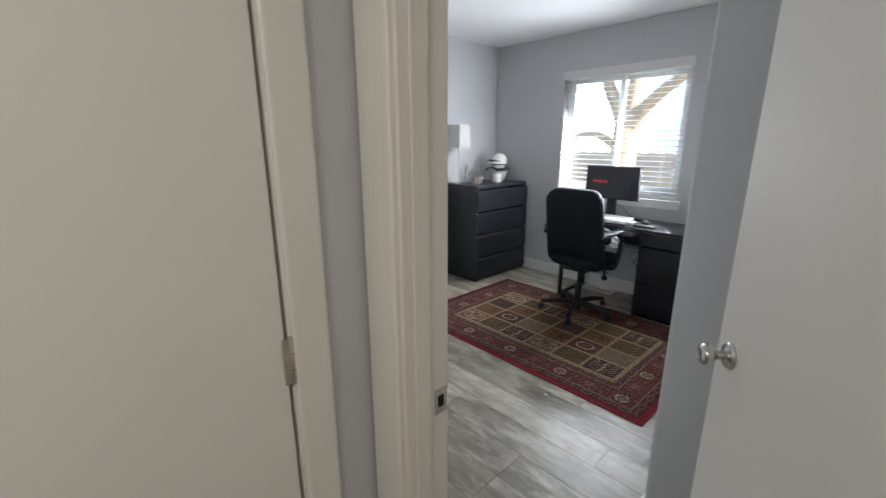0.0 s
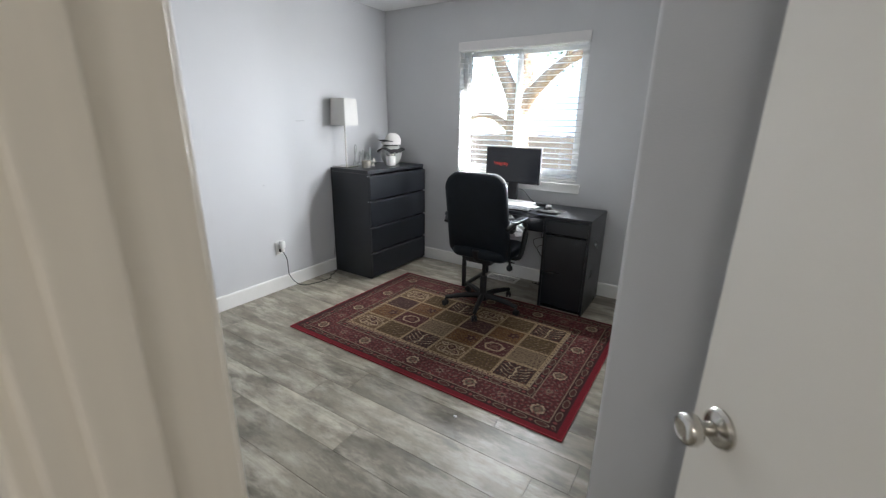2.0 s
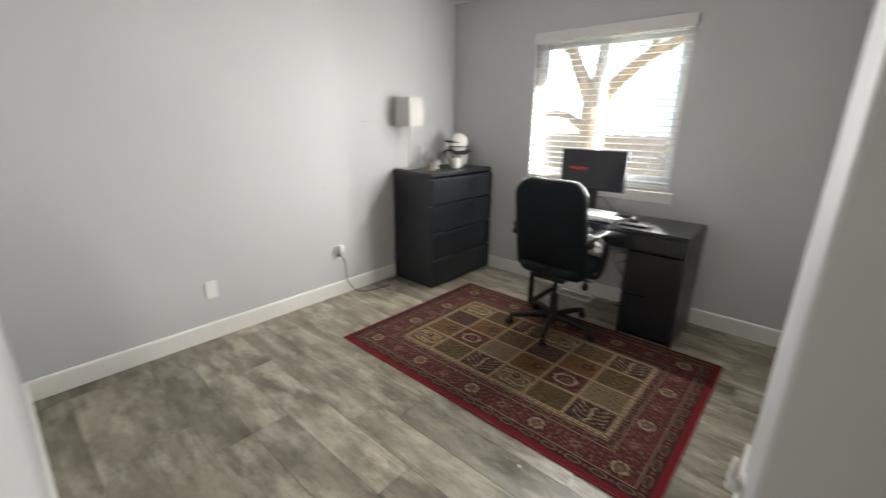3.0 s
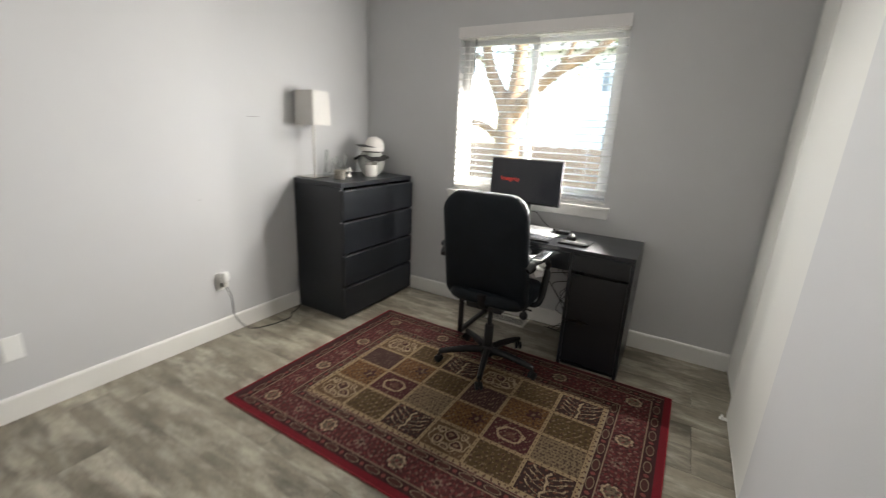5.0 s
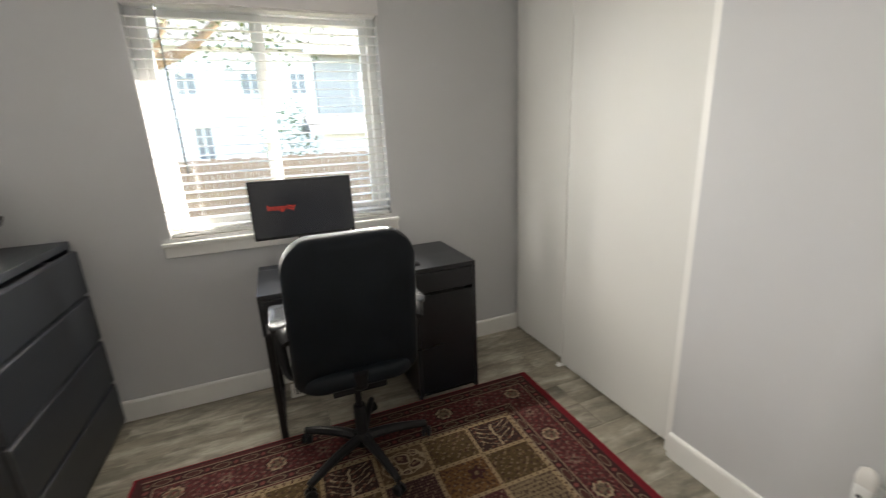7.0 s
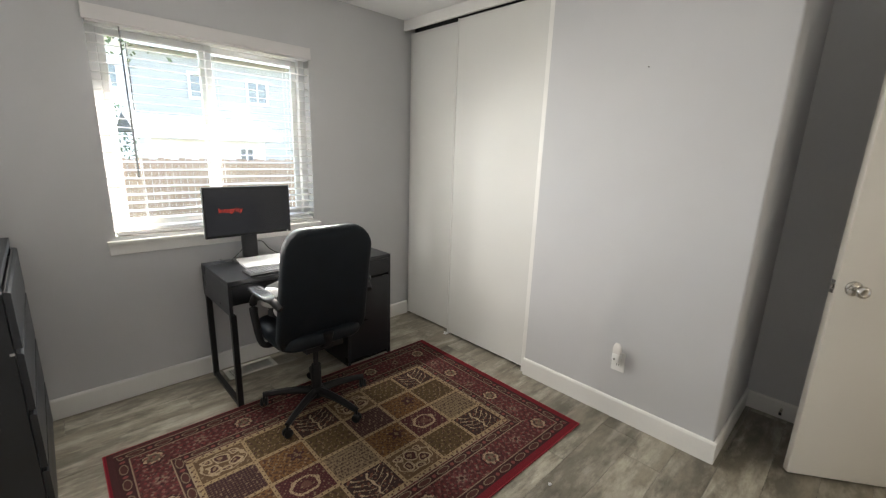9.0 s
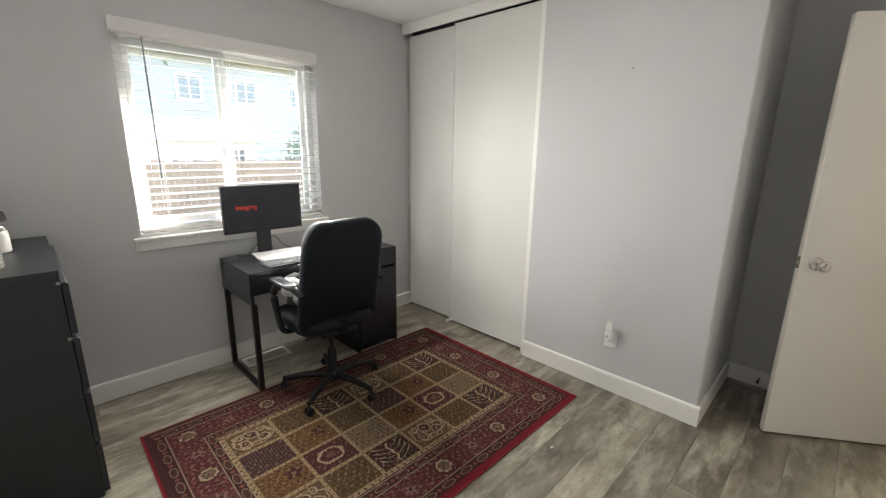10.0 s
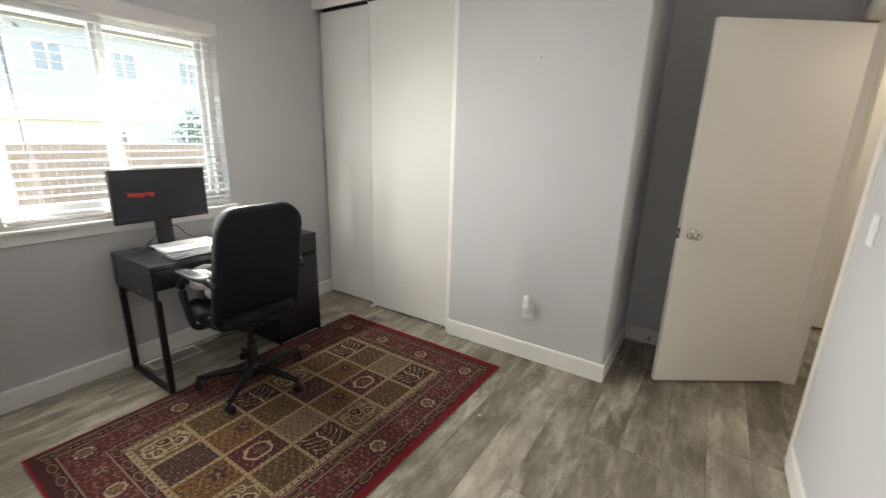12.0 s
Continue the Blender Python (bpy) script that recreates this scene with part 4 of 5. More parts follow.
part("wrist_rest", loft(bmesh.new(), [(rrect(0.17, 0.058, 0.024), 0.0032), (rrect(0.172, 0.06, 0.025), 0.010), (rrect(0.155, 0.045, 0.02), 0.018), (rrect(0.12, 0.022, 0.01), 0.0205)], pose(0, -0.066, 0)), M_PLASTIC, mp, soft=True)
ms = thing("mouse", 1.915, 3.235, DT + 0.003, "small grey and black computer mouse", "mouse", turn=8)
part("shell", loft(bmesh.new(), [(rrect(0.056, 0.095, 0.026), 0.0), (rrect(0.06, 0.10, 0.028), 0.008), (rrect(0.054, 0.09, 0.025), 0.022), (rrect(0.036, 0.06, 0.017), 0.033), (rrect(0.014, 0.026, 0.006), 0.036)]), M_PLASTIC, ms, soft=True)
part("wheel", lathe(bmesh.new(), [(0, -0.004), (0.009, -0.004), (0.009, 0.004), (0, 0.004)], 14, pose(0, 0.027, 0.026, 0, 90, 0)), M_KEY, ms, soft=True)
hb = thing("small_black_hub", 1.83, 3.375, DT, "small black adapter box with pale top", "adapter", turn=12)
part("body", boxm(-0.05, -0.032, 0, 0.05, 0.032, 0.02, bevel=0.004, seg=2), M_PLASTIC, hb)
part("label_plate", boxm(-0.035, -0.02, 0.0202, 0.03, 0.02, 0.0212), M_KEY, hb)
pp = thing("paper_sheet", 1.735, 3.24, DT, "white paper sheet lying by the laptop", "paper", turn=-14)
part("sheet", boxm(-0.07, -0.10, 0.0003, 0.07, 0.10, 0.0014), M_WHITE, pp)


def cord(name, pts, r, label, cat="cable", mat=M_CORD):
    return solid(name, tube(bmesh.new(), smooth_line(pts, 7), r, 6), mat, label, cat, soft=True)


cord("monitor_cable", [(1.50, 3.43, 0.86), (1.47, 3.46, 0.80), (1.43, 3.47, 0.762), (1.40, 3.43, 0.755), (1.37, 3.46, 0.754), (1.36, 3.50, 0.757)], 0.003, "black monitor cable on the desk")
cord("monitor_cable", [(1.56, 3.44, 0.86), (1.61, 3.46, 0.85), (1.66, 3.47, 0.79), (1.72, 3.46, 0.756), (1.79, 3.41, 0.758)], 0.0028, "black monitor cable curving to the adapter")
for k, (dx, sag) in enumerate(((0.0, 0.30), (0.03, 0.22), (-0.03, 0.36), (0.05, 0.14), (-0.05, 0.42))):
    cord("desk_cable", [(1.86 + dx, 3.46, 0.50), (1.90 + dx * 1.6, 3.44, 0.46), (1.88 - dx, 3.43, sag + 0.06), (1.84 + dx * 2, 3.45, sag), (1.89 + dx, 3.46, sag * 0.6), (1.86 - dx * 1.5, 3.47, 0.02), (1.80 + dx, 3.475, 0.009)], 0.0028, "black cable hanging tangled behind the desk")
cord("lamp_cord", [(0.022, 2.106, 0.346), (0.050, 2.110, 0.335), (0.058, 2.13, 0.27), (0.040, 2.145, 0.18), (0.030, 2.16, 0.115), (0.055, 2.20, 0.04), (0.09, 2.25, 0.007), (0.14, 2.36, 0.006), (0.15, 2.50, 0.006),
                   (0.10, 2.56, 0.007), (0.075, 2.63, 0.006), (0.05, 2.69, 0.03), (0.035, 2.705, 0.12), (0.024, 2.715, 0.24), (0.02, 2.722, 0.40), (0.014, 2.724, 0.7), (0.012, 2.726, 0.95), (0.012, 2.75, 1.003), (0.03, 2.80, 1.002)], 0.0036, "black lamp cord running along floor and wall")
pg = thing("cord_plug", 0.0, 2.105, 0.350, "black power plug in the wall outlet", "plug")
part("plug", loft(bmesh.new(), [(rrect(0.024, 0.02, 0.005, 3), 0.0087), (rrect(0.026, 0.022, 0.006, 3), 0.022), (rrect(0.012, 0.012, 0.004, 3), 0.034)], pose(0, 0, 0, 0, 90, 0)), M_CORD, pg, soft=True)
cord("hall_and_dresser_cord", [(0.012, 2.70, 0.16), (0.02, 2.712, 0.34), (0.012, 2.718, 0.46), (0.011, 2.724, 0.62)], 0.0022, "thin dark cord beside the dresser")

# ---- office chair ----
CHX, CHY = 1.605, 2.768
oc = thing("office_chair", CHX, CHY, 0.011, "black faux-leather office chair on rug at desk", "office chair")
part("hub", lathe(bmesh.new(), [(0, 0.055), (0.036, 0.055), (0.042, 0.065), (0.042, 0.10), (0.034, 0.115), (0.028, 0.118)], 24), M_PLASTIC, oc, soft=True)
part("gas_column", lathe(bmesh.new(), [(0.027, 0.116), (0.027, 0.25), (0.024, 0.255), (0.0145, 0.256), (0.0145, 0.40)], 20), M_PLASTIC, oc, soft=True)
for ang in (213, 286, 357, 70, 142):
    a = radians(ang)
    u = Vector((math.cos(a), math.sin(a), 0))
    v = Vector((-math.sin(a), math.cos(a), 0))
    pts = [u * 0.03 + Vector((0, 0, 0.09)), u * 0.12 + Vector((0, 0, 0.092)), u * 0.22 + Vector((0, 0, 0.082)), u * 0.297 + Vector((0, 0, 0.068))]
    lg = part("leg", tube(bmesh.new(), smooth_line(pts, 4), [0.026 - 0.0008 * i for i in range(13)], 8, sx=0.85), M_PLASTIC, oc, soft=True)
    tip = u * 0.296
    bm = bmesh.new()
    sw_a = ang * 1.7
    for s in (-1, 1):
        lathe(bm, [(0, -0.007), (0.019, -0.007), (0.0235, -0.004), (0.0235, 0.005), (0.019, 0.008), (0, 0.008)], 18, Matrix.Translation(tip + Vector((0, 0, 0.0237))) @ pose(0, 0, 0, 0, 0, sw_a) @ pose(0, s * 0.0125, 0, 90 * s, 0, 0))
    lathe(bm, [(0, 0.02), (0.006, 0.02), (0.006, 0.066), (0, 0.066)], 10, Matrix.Translation(tip))
    part("caster", bm, M_PLASTIC, lg, "twin-wheel black plastic caster", soft=True)
part("seat_plate", boxm(-0.11, -0.12, 0.39, 0.11, 0.13, 0.425, bevel=0.008, seg=2), M_STEEL, oc)
part("tilt_lever", tube(bmesh.new(), smooth_line([(0.05, 0.02, 0.40), (0.17, 0.03, 0.398), (0.235, 0.04, 0.392)], 4), 0.005, 8), M_STEEL, oc, soft=True)
part("tension_knob", lathe(bmesh.new(), [(0, 0.30), (0.014, 0.30), (0.024, 0.312), (0.024, 0.33), (0.012, 0.345), (0.007, 0.40)], 16, pose(0.17, 0.10, 0)), M_PLASTIC, oc, "hanging black tension knob", soft=True)
part("seat", pad(bmesh.new(), 0.475, 0.45, 0.072, 0.10, 0.018, pose(0, 0.07, 0.432), lambda v: Vector((v.x, v.y, v.z - 0.25 * max(0, v.y - 0.15) ** 2 * 4))), M_LEATHER, oc, "padded black seat", soft=True)


def back_bend(v):
    return Vector((v.x * (1 - 0.03 * (v.y / 0.3)), v.y, v.z - 0.42 * v.x * v.x + 0.22 * (v.y - 0.05) ** 2))


part("backrest", pad(bmesh.new(), 0.485, 0.675, 0.072, 0.105, 0.014, pose(0, -0.168, 0.729, 80, 0, 180), back_bend), M_LEATHER, oc, "padded black backrest with rounded corners", soft=True)
part("back_bracket", tube(bmesh.new(), smooth_line([(0, -0.05, 0.405), (0, -0.10, 0.408), (0, -0.135, 0.44), (0, -0.150, 0.50)], 5), 0.02, 8, sx=1.6), M_PLASTIC, oc, soft=True)
for s in (-1, 1):
    arm = part("armrest", tube(bmesh.new(), smooth_line([(s * 0.20, 0.05, 0.425), (s * 0.262, 0.06, 0.44), (s * 0.278, 0.09, 0.56), (s * 0.275, 0.11, 0.655), (s * 0.272, 0.03, 0.722), (s * 0.265, -0.10, 0.725), (s * 0.245, -0.165, 0.69)], 6), 0.016, 10, sx=1.3), M_PLASTIC, oc, soft=True)
    part("arm_pad", pad(bmesh.new(), 0.062, 0.25, 0.018, 0.03, 0.004, pose(s * 0.272, 0.0, 0.728), lambda v: Vector((v.x, v.y, v.z - 1.1 * max(0, abs(v.y) - 0.06) ** 2 * 2))), M_ARM, arm, "glossy rounded arm pad", soft=True)

# black-and-white fleece on the seat
fl = thing("fleece_throw", CHX - 0.005, CHY + 0.06, 0.537, "crumpled black and white patterned fleece on seat", "throw")
random.seed(5)
for k in range(26):
    a, r = random.uniform(0, 2 * math.pi), random.uniform(0.02, 0.185)
    bm = bmesh.new()
    bmesh.ops.create_icosphere(bm, subdivisions=3, radius=1.0)
    sx, sy, sz = random.uniform(0.045, 0.08), random.uniform(0.045, 0.075), random.uniform(0.028, 0.055)
    for v in bm.verts:
        q = 1 + 0.28 * noise.noise(v.co * 2.1 + Vector((k * 3.1, 0, 0)))
        v.co = Vector((v.co.x * sx * q, v.co.y * sy * q, v.co.z * sz * q))
    zz = 0.04 + 0.05 * random.random() + (0.07 if r > 0.14 else 0.02)
    bm.transform(pose(r * math.cos(a) * 1.22, r * math.sin(a) * 0.9, zz, random.uniform(-25, 25), random.uniform(-25, 25), random.uniform(0, 360)))
    part("fold", bm, M_CLOTHW if k % 2 else M_CLOTHB, fl, soft=True)

# ---- rug ----
RW, RH = 1.955, 1.344
rug = thing("area_rug", 1.627, 2.346, 0.0026, "red and gold panelled oriental rug under the chair", "rug", turn=-0.7)


def weave(X, Y):
    """Colour of the rug's pile at X, Y metres from its middle: bound edge, guard stripes, medallion border, panelled field."""
    rng = np.random.RandomState(3)
    maroon, deep, red = np.array((0.098, 0.022, 0.023)), np.array((0.042, 0.013, 0.014)), np.array((0.19, 0.007, 0.016))
    cream, gold, tan, olive, plum = np.array((0.43, 0.34, 0.22)), np.array((0.175, 0.088, 0.028)), np.array((0.36, 0.265, 0.15)), np.array((0.090, 0.058, 0.021)), np.array((0.040, 0.014, 0.018))
    C = np.zeros(X.shape + (3,)) + maroon
    ax, ay = RW / 2 - np.abs(X), RH / 2 - np.abs(Y)      # distance to the edges
    e = np.minimum(ax * 0.955, ay)
    along = np.where(ax * 0.955 < ay, Y, X)

    def put(mask, col, k=1.0):
        m = np.clip(mask, 0, 1)[..., None] * k
        C[:] = C * (1 - m) + np.asarray(col) * m

    def band(lo, hi):
        return ((e >= lo) & (e < hi)).astype(float)

    def small(period, dy, rad, phase=0.0, sq=1.0):
        u = (along + phase) % period - period / 2
        return (np.hypot(u * sq, e - dy) < rad).astype(float)

    # woven florets over the whole border
    for px, py, rad, col in ((0.052, 0.047, 0.0070, (0.16, 0.048, 0.045)), (0.067, 0.06, 0.0058, (0.26, 0.185, 0.135)), (0.043, 0.071, 0.006, (0.035, 0.012, 0.014))):
        jx = 0.011 * np.sin(Y * 61 + px * 900)
        jy = 0.011 * np.sin(X * 53 + py * 700)
        put((np.hypot((X + jx) % px - px / 2, (Y + jy) % py - py / 2) < rad) & (e > 0.03) & (e < 0.30), col)
    put(np.abs(np.sin(X * 47 + 2.2 * np.sin(Y * 31))) < 0.10, (0.20, 0.13, 0.09), 0.35)
    # guard stripes with small cartouches
    for lo, hi in ((0.028, 0.088), (0.218, 0.268)):
        put(band(lo, hi), deep)
        mid = (lo + hi) / 2
        put(small(0.115, mid, 0.016, 0.0, 0.42), cream * 0.58)
        put(small(0.115, mid, 0.0128, 0.0, 0.40), (0.075, 0.026, 0.021))
        put(small(0.115, mid, 0.010, 0.0575, 1.0), (0.22, 0.06, 0.05))
        for q in (lo, hi - 0.006):
            put(band(q, q + 0.005), (0.30, 0.23, 0.155))
    # big medallions of the border
    bx, by = RW / 2 - 0.172, RH / 2 - 0.150
    spots = [(x, s * by) for s in (-1, 1) for x in np.linspace(-bx, bx, 5)] + [(s * bx, y) for s in (-1, 1) for y in np.linspace(-by, by, 4)[1:3]]
    for mx, my in spots:
        d = np.hypot(X - mx, (Y - my))
        a = np.arctan2(Y - my, X - mx)
        d = d * (1 + 0.07 * np.cos(8 * a))
        put(d < 0.050, deep)
        put(d < 0.040, cream)
        put(d < 0.028, (0.13, 0.105, 0.07))
        put(d < 0.013, (0.20, 0.155, 0.10))
    mids = [((a0 + b0) / 2, s * by) for s in (-1, 1) for a0, b0 in zip(np.linspace(-bx, bx, 5), np.linspace(-bx, bx, 5)[1:])] + [(s * bx, y) for s in (-1, 1) for y in (-2 * by / 3, 0.0, 2 * by / 3)]
    for mx, my in mids:
        d, a = np.hypot(X - mx, Y - my), np.arctan2(Y - my, X - mx)
        put(d < 0.034 + 0.010 * np.cos(6 * a), (0.135, 0.048, 0.045))
        put(d < 0.021 + 0.007 * np.cos(6 * a), (0.24, 0.17, 0.125))
        put(d < 0.010, deep)
    # field of panels
    fx, fy = 0.685, 0.378
    inside = (np.abs(X) < fx) & (np.abs(Y) < fy)
    frame_in = (np.abs(X) < fx + 0.018) & (np.abs(Y) < fy + 0.018)
    put(frame_in.astype(float), cream * 0.82)
    cw, chh = 2 * fx / 6, 2 * fy / 4
    ci, ri = np.clip(((X + fx) / cw).astype(int), 0, 5), np.clip(((Y + fy) / chh).astype(int), 0, 3)
    kinds = np.array([[5, 1, 0, 5, 1, 0], [2, 6, 3, 2, 6, 3], [4, 2, 1, 4, 2, 1], [5, 1, 0, 5, 1, 0]])
    kd = kinds[ri, ci]
    lx, ly = (X + fx) - (ci + 0.5) * cw, (Y + fy) - (ri + 0.5) * chh
    a, d = np.arctan2(ly, lx), np.hypot(lx, ly)
    wob = 0.0045 * np.sin(X * 83 + 1.3 * np.sin(Y * 57)) + 0.003 * np.sin(Y * 131 + X * 37)
    grounds = {0: (0.032, 0.016, 0.014), 1: olive, 2: gold, 3: (0.22, 0.165, 0.095), 4: plum, 5: (0.120, 0.072, 0.034), 6: (0.062, 0.013, 0.016)}
    for k, col in grounds.items():
        m = inside & (kd == k)
        put(m, col)
        if k == 0:      # branching tree
            br = (np.abs(lx + wob) < 0.0042) & (ly < 0.07)
            for q in range(-2, 2):
                rise = ly - q * 0.034
                arm = 0.105 * (1 - np.exp(-np.clip(rise, 0, 1) / 0.030))
                br |= (np.abs(np.abs(lx + wob) - arm) < 0.0036) & (rise > 0) & (rise < 0.050)
            put(m & br & (np.abs(lx) < 0.095) & (np.abs(ly) < 0.078), (0.45, 0.35, 0.22))
            put(m & (np.hypot((lx + wob) % 0.034 - 0.017, (ly + wob) % 0.03 - 0.015) < 0.006), (0.15, 0.06, 0.035))
        elif k == 1:    # scattered sprigs
            sx, sy = (lx + wob) % 0.038 - 0.019, (ly + 0.019 * ((lx // 0.038) % 2) + wob) % 0.034 - 0.017
            put(m & (np.hypot(sx, sy) < 0.008), (0.17, 0.115, 0.05))
            put(m & (np.hypot(sx, sy) < 0.004), (0.06, 0.018, 0.014))
        elif k == 2:    # speckled gold with one dark flower
            put(m & (np.sin((lx + wob) * 260) * np.sin((ly - wob) * 240) > 0.35), (0.085, 0.035, 0.018))
            dq, aq = np.hypot(lx - 0.045, ly - 0.012), np.arctan2(ly - 0.012, lx - 0.045)
            put(m & (dq < 0.032 + 0.010 * np.cos(5 * aq)), (0.055, 0.016, 0.018))
            put(m & (dq < 0.011), (0.22, 0.15, 0.08))
        elif k == 3:    # fine rows, like lines of script
            put(m & (np.sin(ly * 330) > 0.2) & (np.sin(lx * 420 + 3 * np.sin(ly * 90)) > -0.2), (0.085, 0.055, 0.034))
        elif k == 4:    # dark diaper
            put(m & (np.sin((lx + ly) * 230) * np.sin((lx - ly) * 230) > 0.40), (0.14, 0.09, 0.06))
        elif k == 5:    # pale floral scrolls
            for ox, oy, rr in ((-0.045, -0.022, 0.026), (0.0, 0.030, 0.030), (0.048, -0.020, 0.026), (-0.060, 0.046, 0.017), (0.062, 0.046, 0.017), (0.0, -0.048, 0.017)):
                dr = np.hypot(lx - ox + wob, ly - oy - wob)
                put(m & (dr < rr), (0.060, 0.022, 0.019))
                put(m & (np.abs(dr - rr) < 0.0042), (0.42, 0.325, 0.21))
                put(m & (dr < rr * 0.38), (0.26, 0.17, 0.10))
            put(m & (np.abs(np.hypot(lx / 1.45, ly) - 0.066 + wob) < 0.0030), (0.40, 0.31, 0.20))
        else:           # maroon with a looped ring
            dd2 = np.hypot(lx / 1.25, ly) + wob * 0.6
            put(m & (np.abs(dd2 - 0.048) < 0.0055), (0.42, 0.32, 0.20))
            put(m & (dd2 < 0.020), (0.13, 0.06, 0.04))
            put(m & (np.sin(lx * 300) * np.sin(ly * 290) > 0.6), (0.15, 0.06, 0.045))
    # irregular small florets worked through field and border
    specks = []
    for _ in range(3):
        sm = np.zeros(X.shape)
        for _ in range(7):
            w, th = rng.uniform(150, 330), rng.uniform(0, 6.283)
            sm += np.sin(X * w * math.cos(th) + Y * w * math.sin(th) + rng.uniform(0, 6.283))
        specks.append(sm)
    put(inside & (specks[0] > 1.7) & (kd != 0) & (kd != 5) & (kd != 6), (0.045, 0.020, 0.017), 0.72)
    put(inside & (specks[1] > 2.6), (0.30, 0.225, 0.14), 0.60)
    rim = (e > 0.090) & (e < 0.216)
    put(rim & (specks[2] > 2.0), (0.27, 0.17, 0.13), 0.60)
    put(rim & (specks[1] < -1.8), deep, 0.75)
    put(rim & (specks[0] > 2.3), (0.20, 0.035, 0.035), 0.7)
    gx, gy = np.abs((X + fx + cw / 2) % cw - cw / 2), np.abs((Y + fy + chh / 2) % chh - chh / 2)
    grid = frame_in & (((gx < 0.009) & (np.abs(X) < fx + 0.01)) | ((gy < 0.009) & (np.abs(Y) < fy + 0.01)))
    put(grid, tan)
    put(grid & (np.hypot(gx, (Y % 0.030) - 0.015) < 0.0042), (0.10, 0.05, 0.035))
    put(grid & (np.hypot(gy, (X % 0.030) - 0.015) < 0.0042), (0.10, 0.05, 0.035))
    ring = frame_in & ~inside
    put(ring & (np.hypot((X % 0.036) - 0.018, (np.abs(Y) - fy - 0.009)) < 0.006), (0.10, 0.05, 0.035))
    put(ring & (np.hypot((Y % 0.036) - 0.018, (np.abs(X) - fx - 0.009)) < 0.006), (0.10, 0.05, 0.035))
    # bound edge
    put((ax < 0.034) | (ay < 0.012), deep * 1.3)
    put(((X > 0) & (ax < 0.030)) | (ax < 0.010) | ((Y < 0) & (ay < 0.034)), red)
    C *= 0.76 * (0.80 + 0.40 * rng.rand(*X.shape))[..., None]
    return C


NX, NY = 720, 500
gx, gy = np.meshgrid(np.linspace(-RW / 2, RW / 2, NX), np.linspace(-RH / 2, RH / 2, NY))
ht = 0.0075 + 0.0007 * np.sin(gx * 5 + 1) * np.sin(gy * 6)
co = np.stack([gx, gy, ht], -1).reshape(-1, 3)
ids = np.arange(NX * NY).reshape(NY, NX)
quads = np.stack([ids[:-1, :-1], ids[:-1, 1:], ids[1:, 1:], ids[1:, :-1]], -1).reshape(-1, 4)
me = bpy.data.meshes.new("woven_top")
me.vertices.add(len(co))
me.vertices.foreach_set("co", co.ravel())
me.loops.add(quads.size)
me.loops.foreach_set("vertex_index", quads.ravel())
me.polygons.add(len(quads))
me.polygons.foreach_set("loop_start", np.arange(len(quads)) * 4)
me.update(calc_edges=True)
col = me.color_attributes.new("weave", "FLOAT_COLOR", "POINT")
col.data.foreach_set("color", np.concatenate([weave(gx, gy).reshape(-1, 3), np.ones((len(co), 1))], 1).ravel())
me.materials.append(M_RUG)
pile = new("woven_top", me)
pile.parent = rug
bm = bmesh.new()
for b in ((-RW / 2 - 0.004, -RH / 2 - 0.004, 0, RW / 2 + 0.004, -RH / 2, 0.008), (-RW / 2 - 0.004, RH / 2, 0, RW / 2 + 0.004, RH / 2 + 0.004, 0.008),
          (-RW / 2 - 0.004, -RH / 2, 0, -RW / 2, RH / 2, 0.008), (RW / 2, -RH / 2, 0, RW / 2 + 0.004, RH / 2, 0.008)):
    box(bm, *b)
part("binding", bm, M_RUGEDGE, rug, "bright red bound edge")

# ---- outdoors ----
GZ = -0.55
solid("ground", boxm(-600, WN + 0.16, GZ - 1, 600, 1200, GZ), M_GRASS, "dry lawn behind the house", "lawn", kind=STRUCT)
fe = thing("fence", -9.0, 12.6, GZ, "tall weathered brown cedar board fence", "fence")
pk = []
random.seed(11)
for h in (1.62, 1.60, 1.635):
    pk.append(mesh_of("board", boxm(0, 0, 0.03, 0.138, 0.019, h, bevel=0.004), M_FENCE))
for i in range(158):
    o = new("board", pk[i % 3])
    o.parent = fe
    o.matrix_basis = pose(i * 0.146, 0.0 + 0.004 * random.random(), 0.01 * random.random())
for z in (0.35, 1.30):
    part("rail", boxm(0, 0.026, z, 23.0, 0.065, z + 0.09), M_FENCE, fe)
pm = mesh_of("post", boxm(0, 0.066, 0, 0.09, 0.155, 1.60), M_FENCE)
for i in range(10):
    o = new("post", pm)
    o.parent = fe
    o.matrix_basis = pose(i * 2.4, 0, 0)


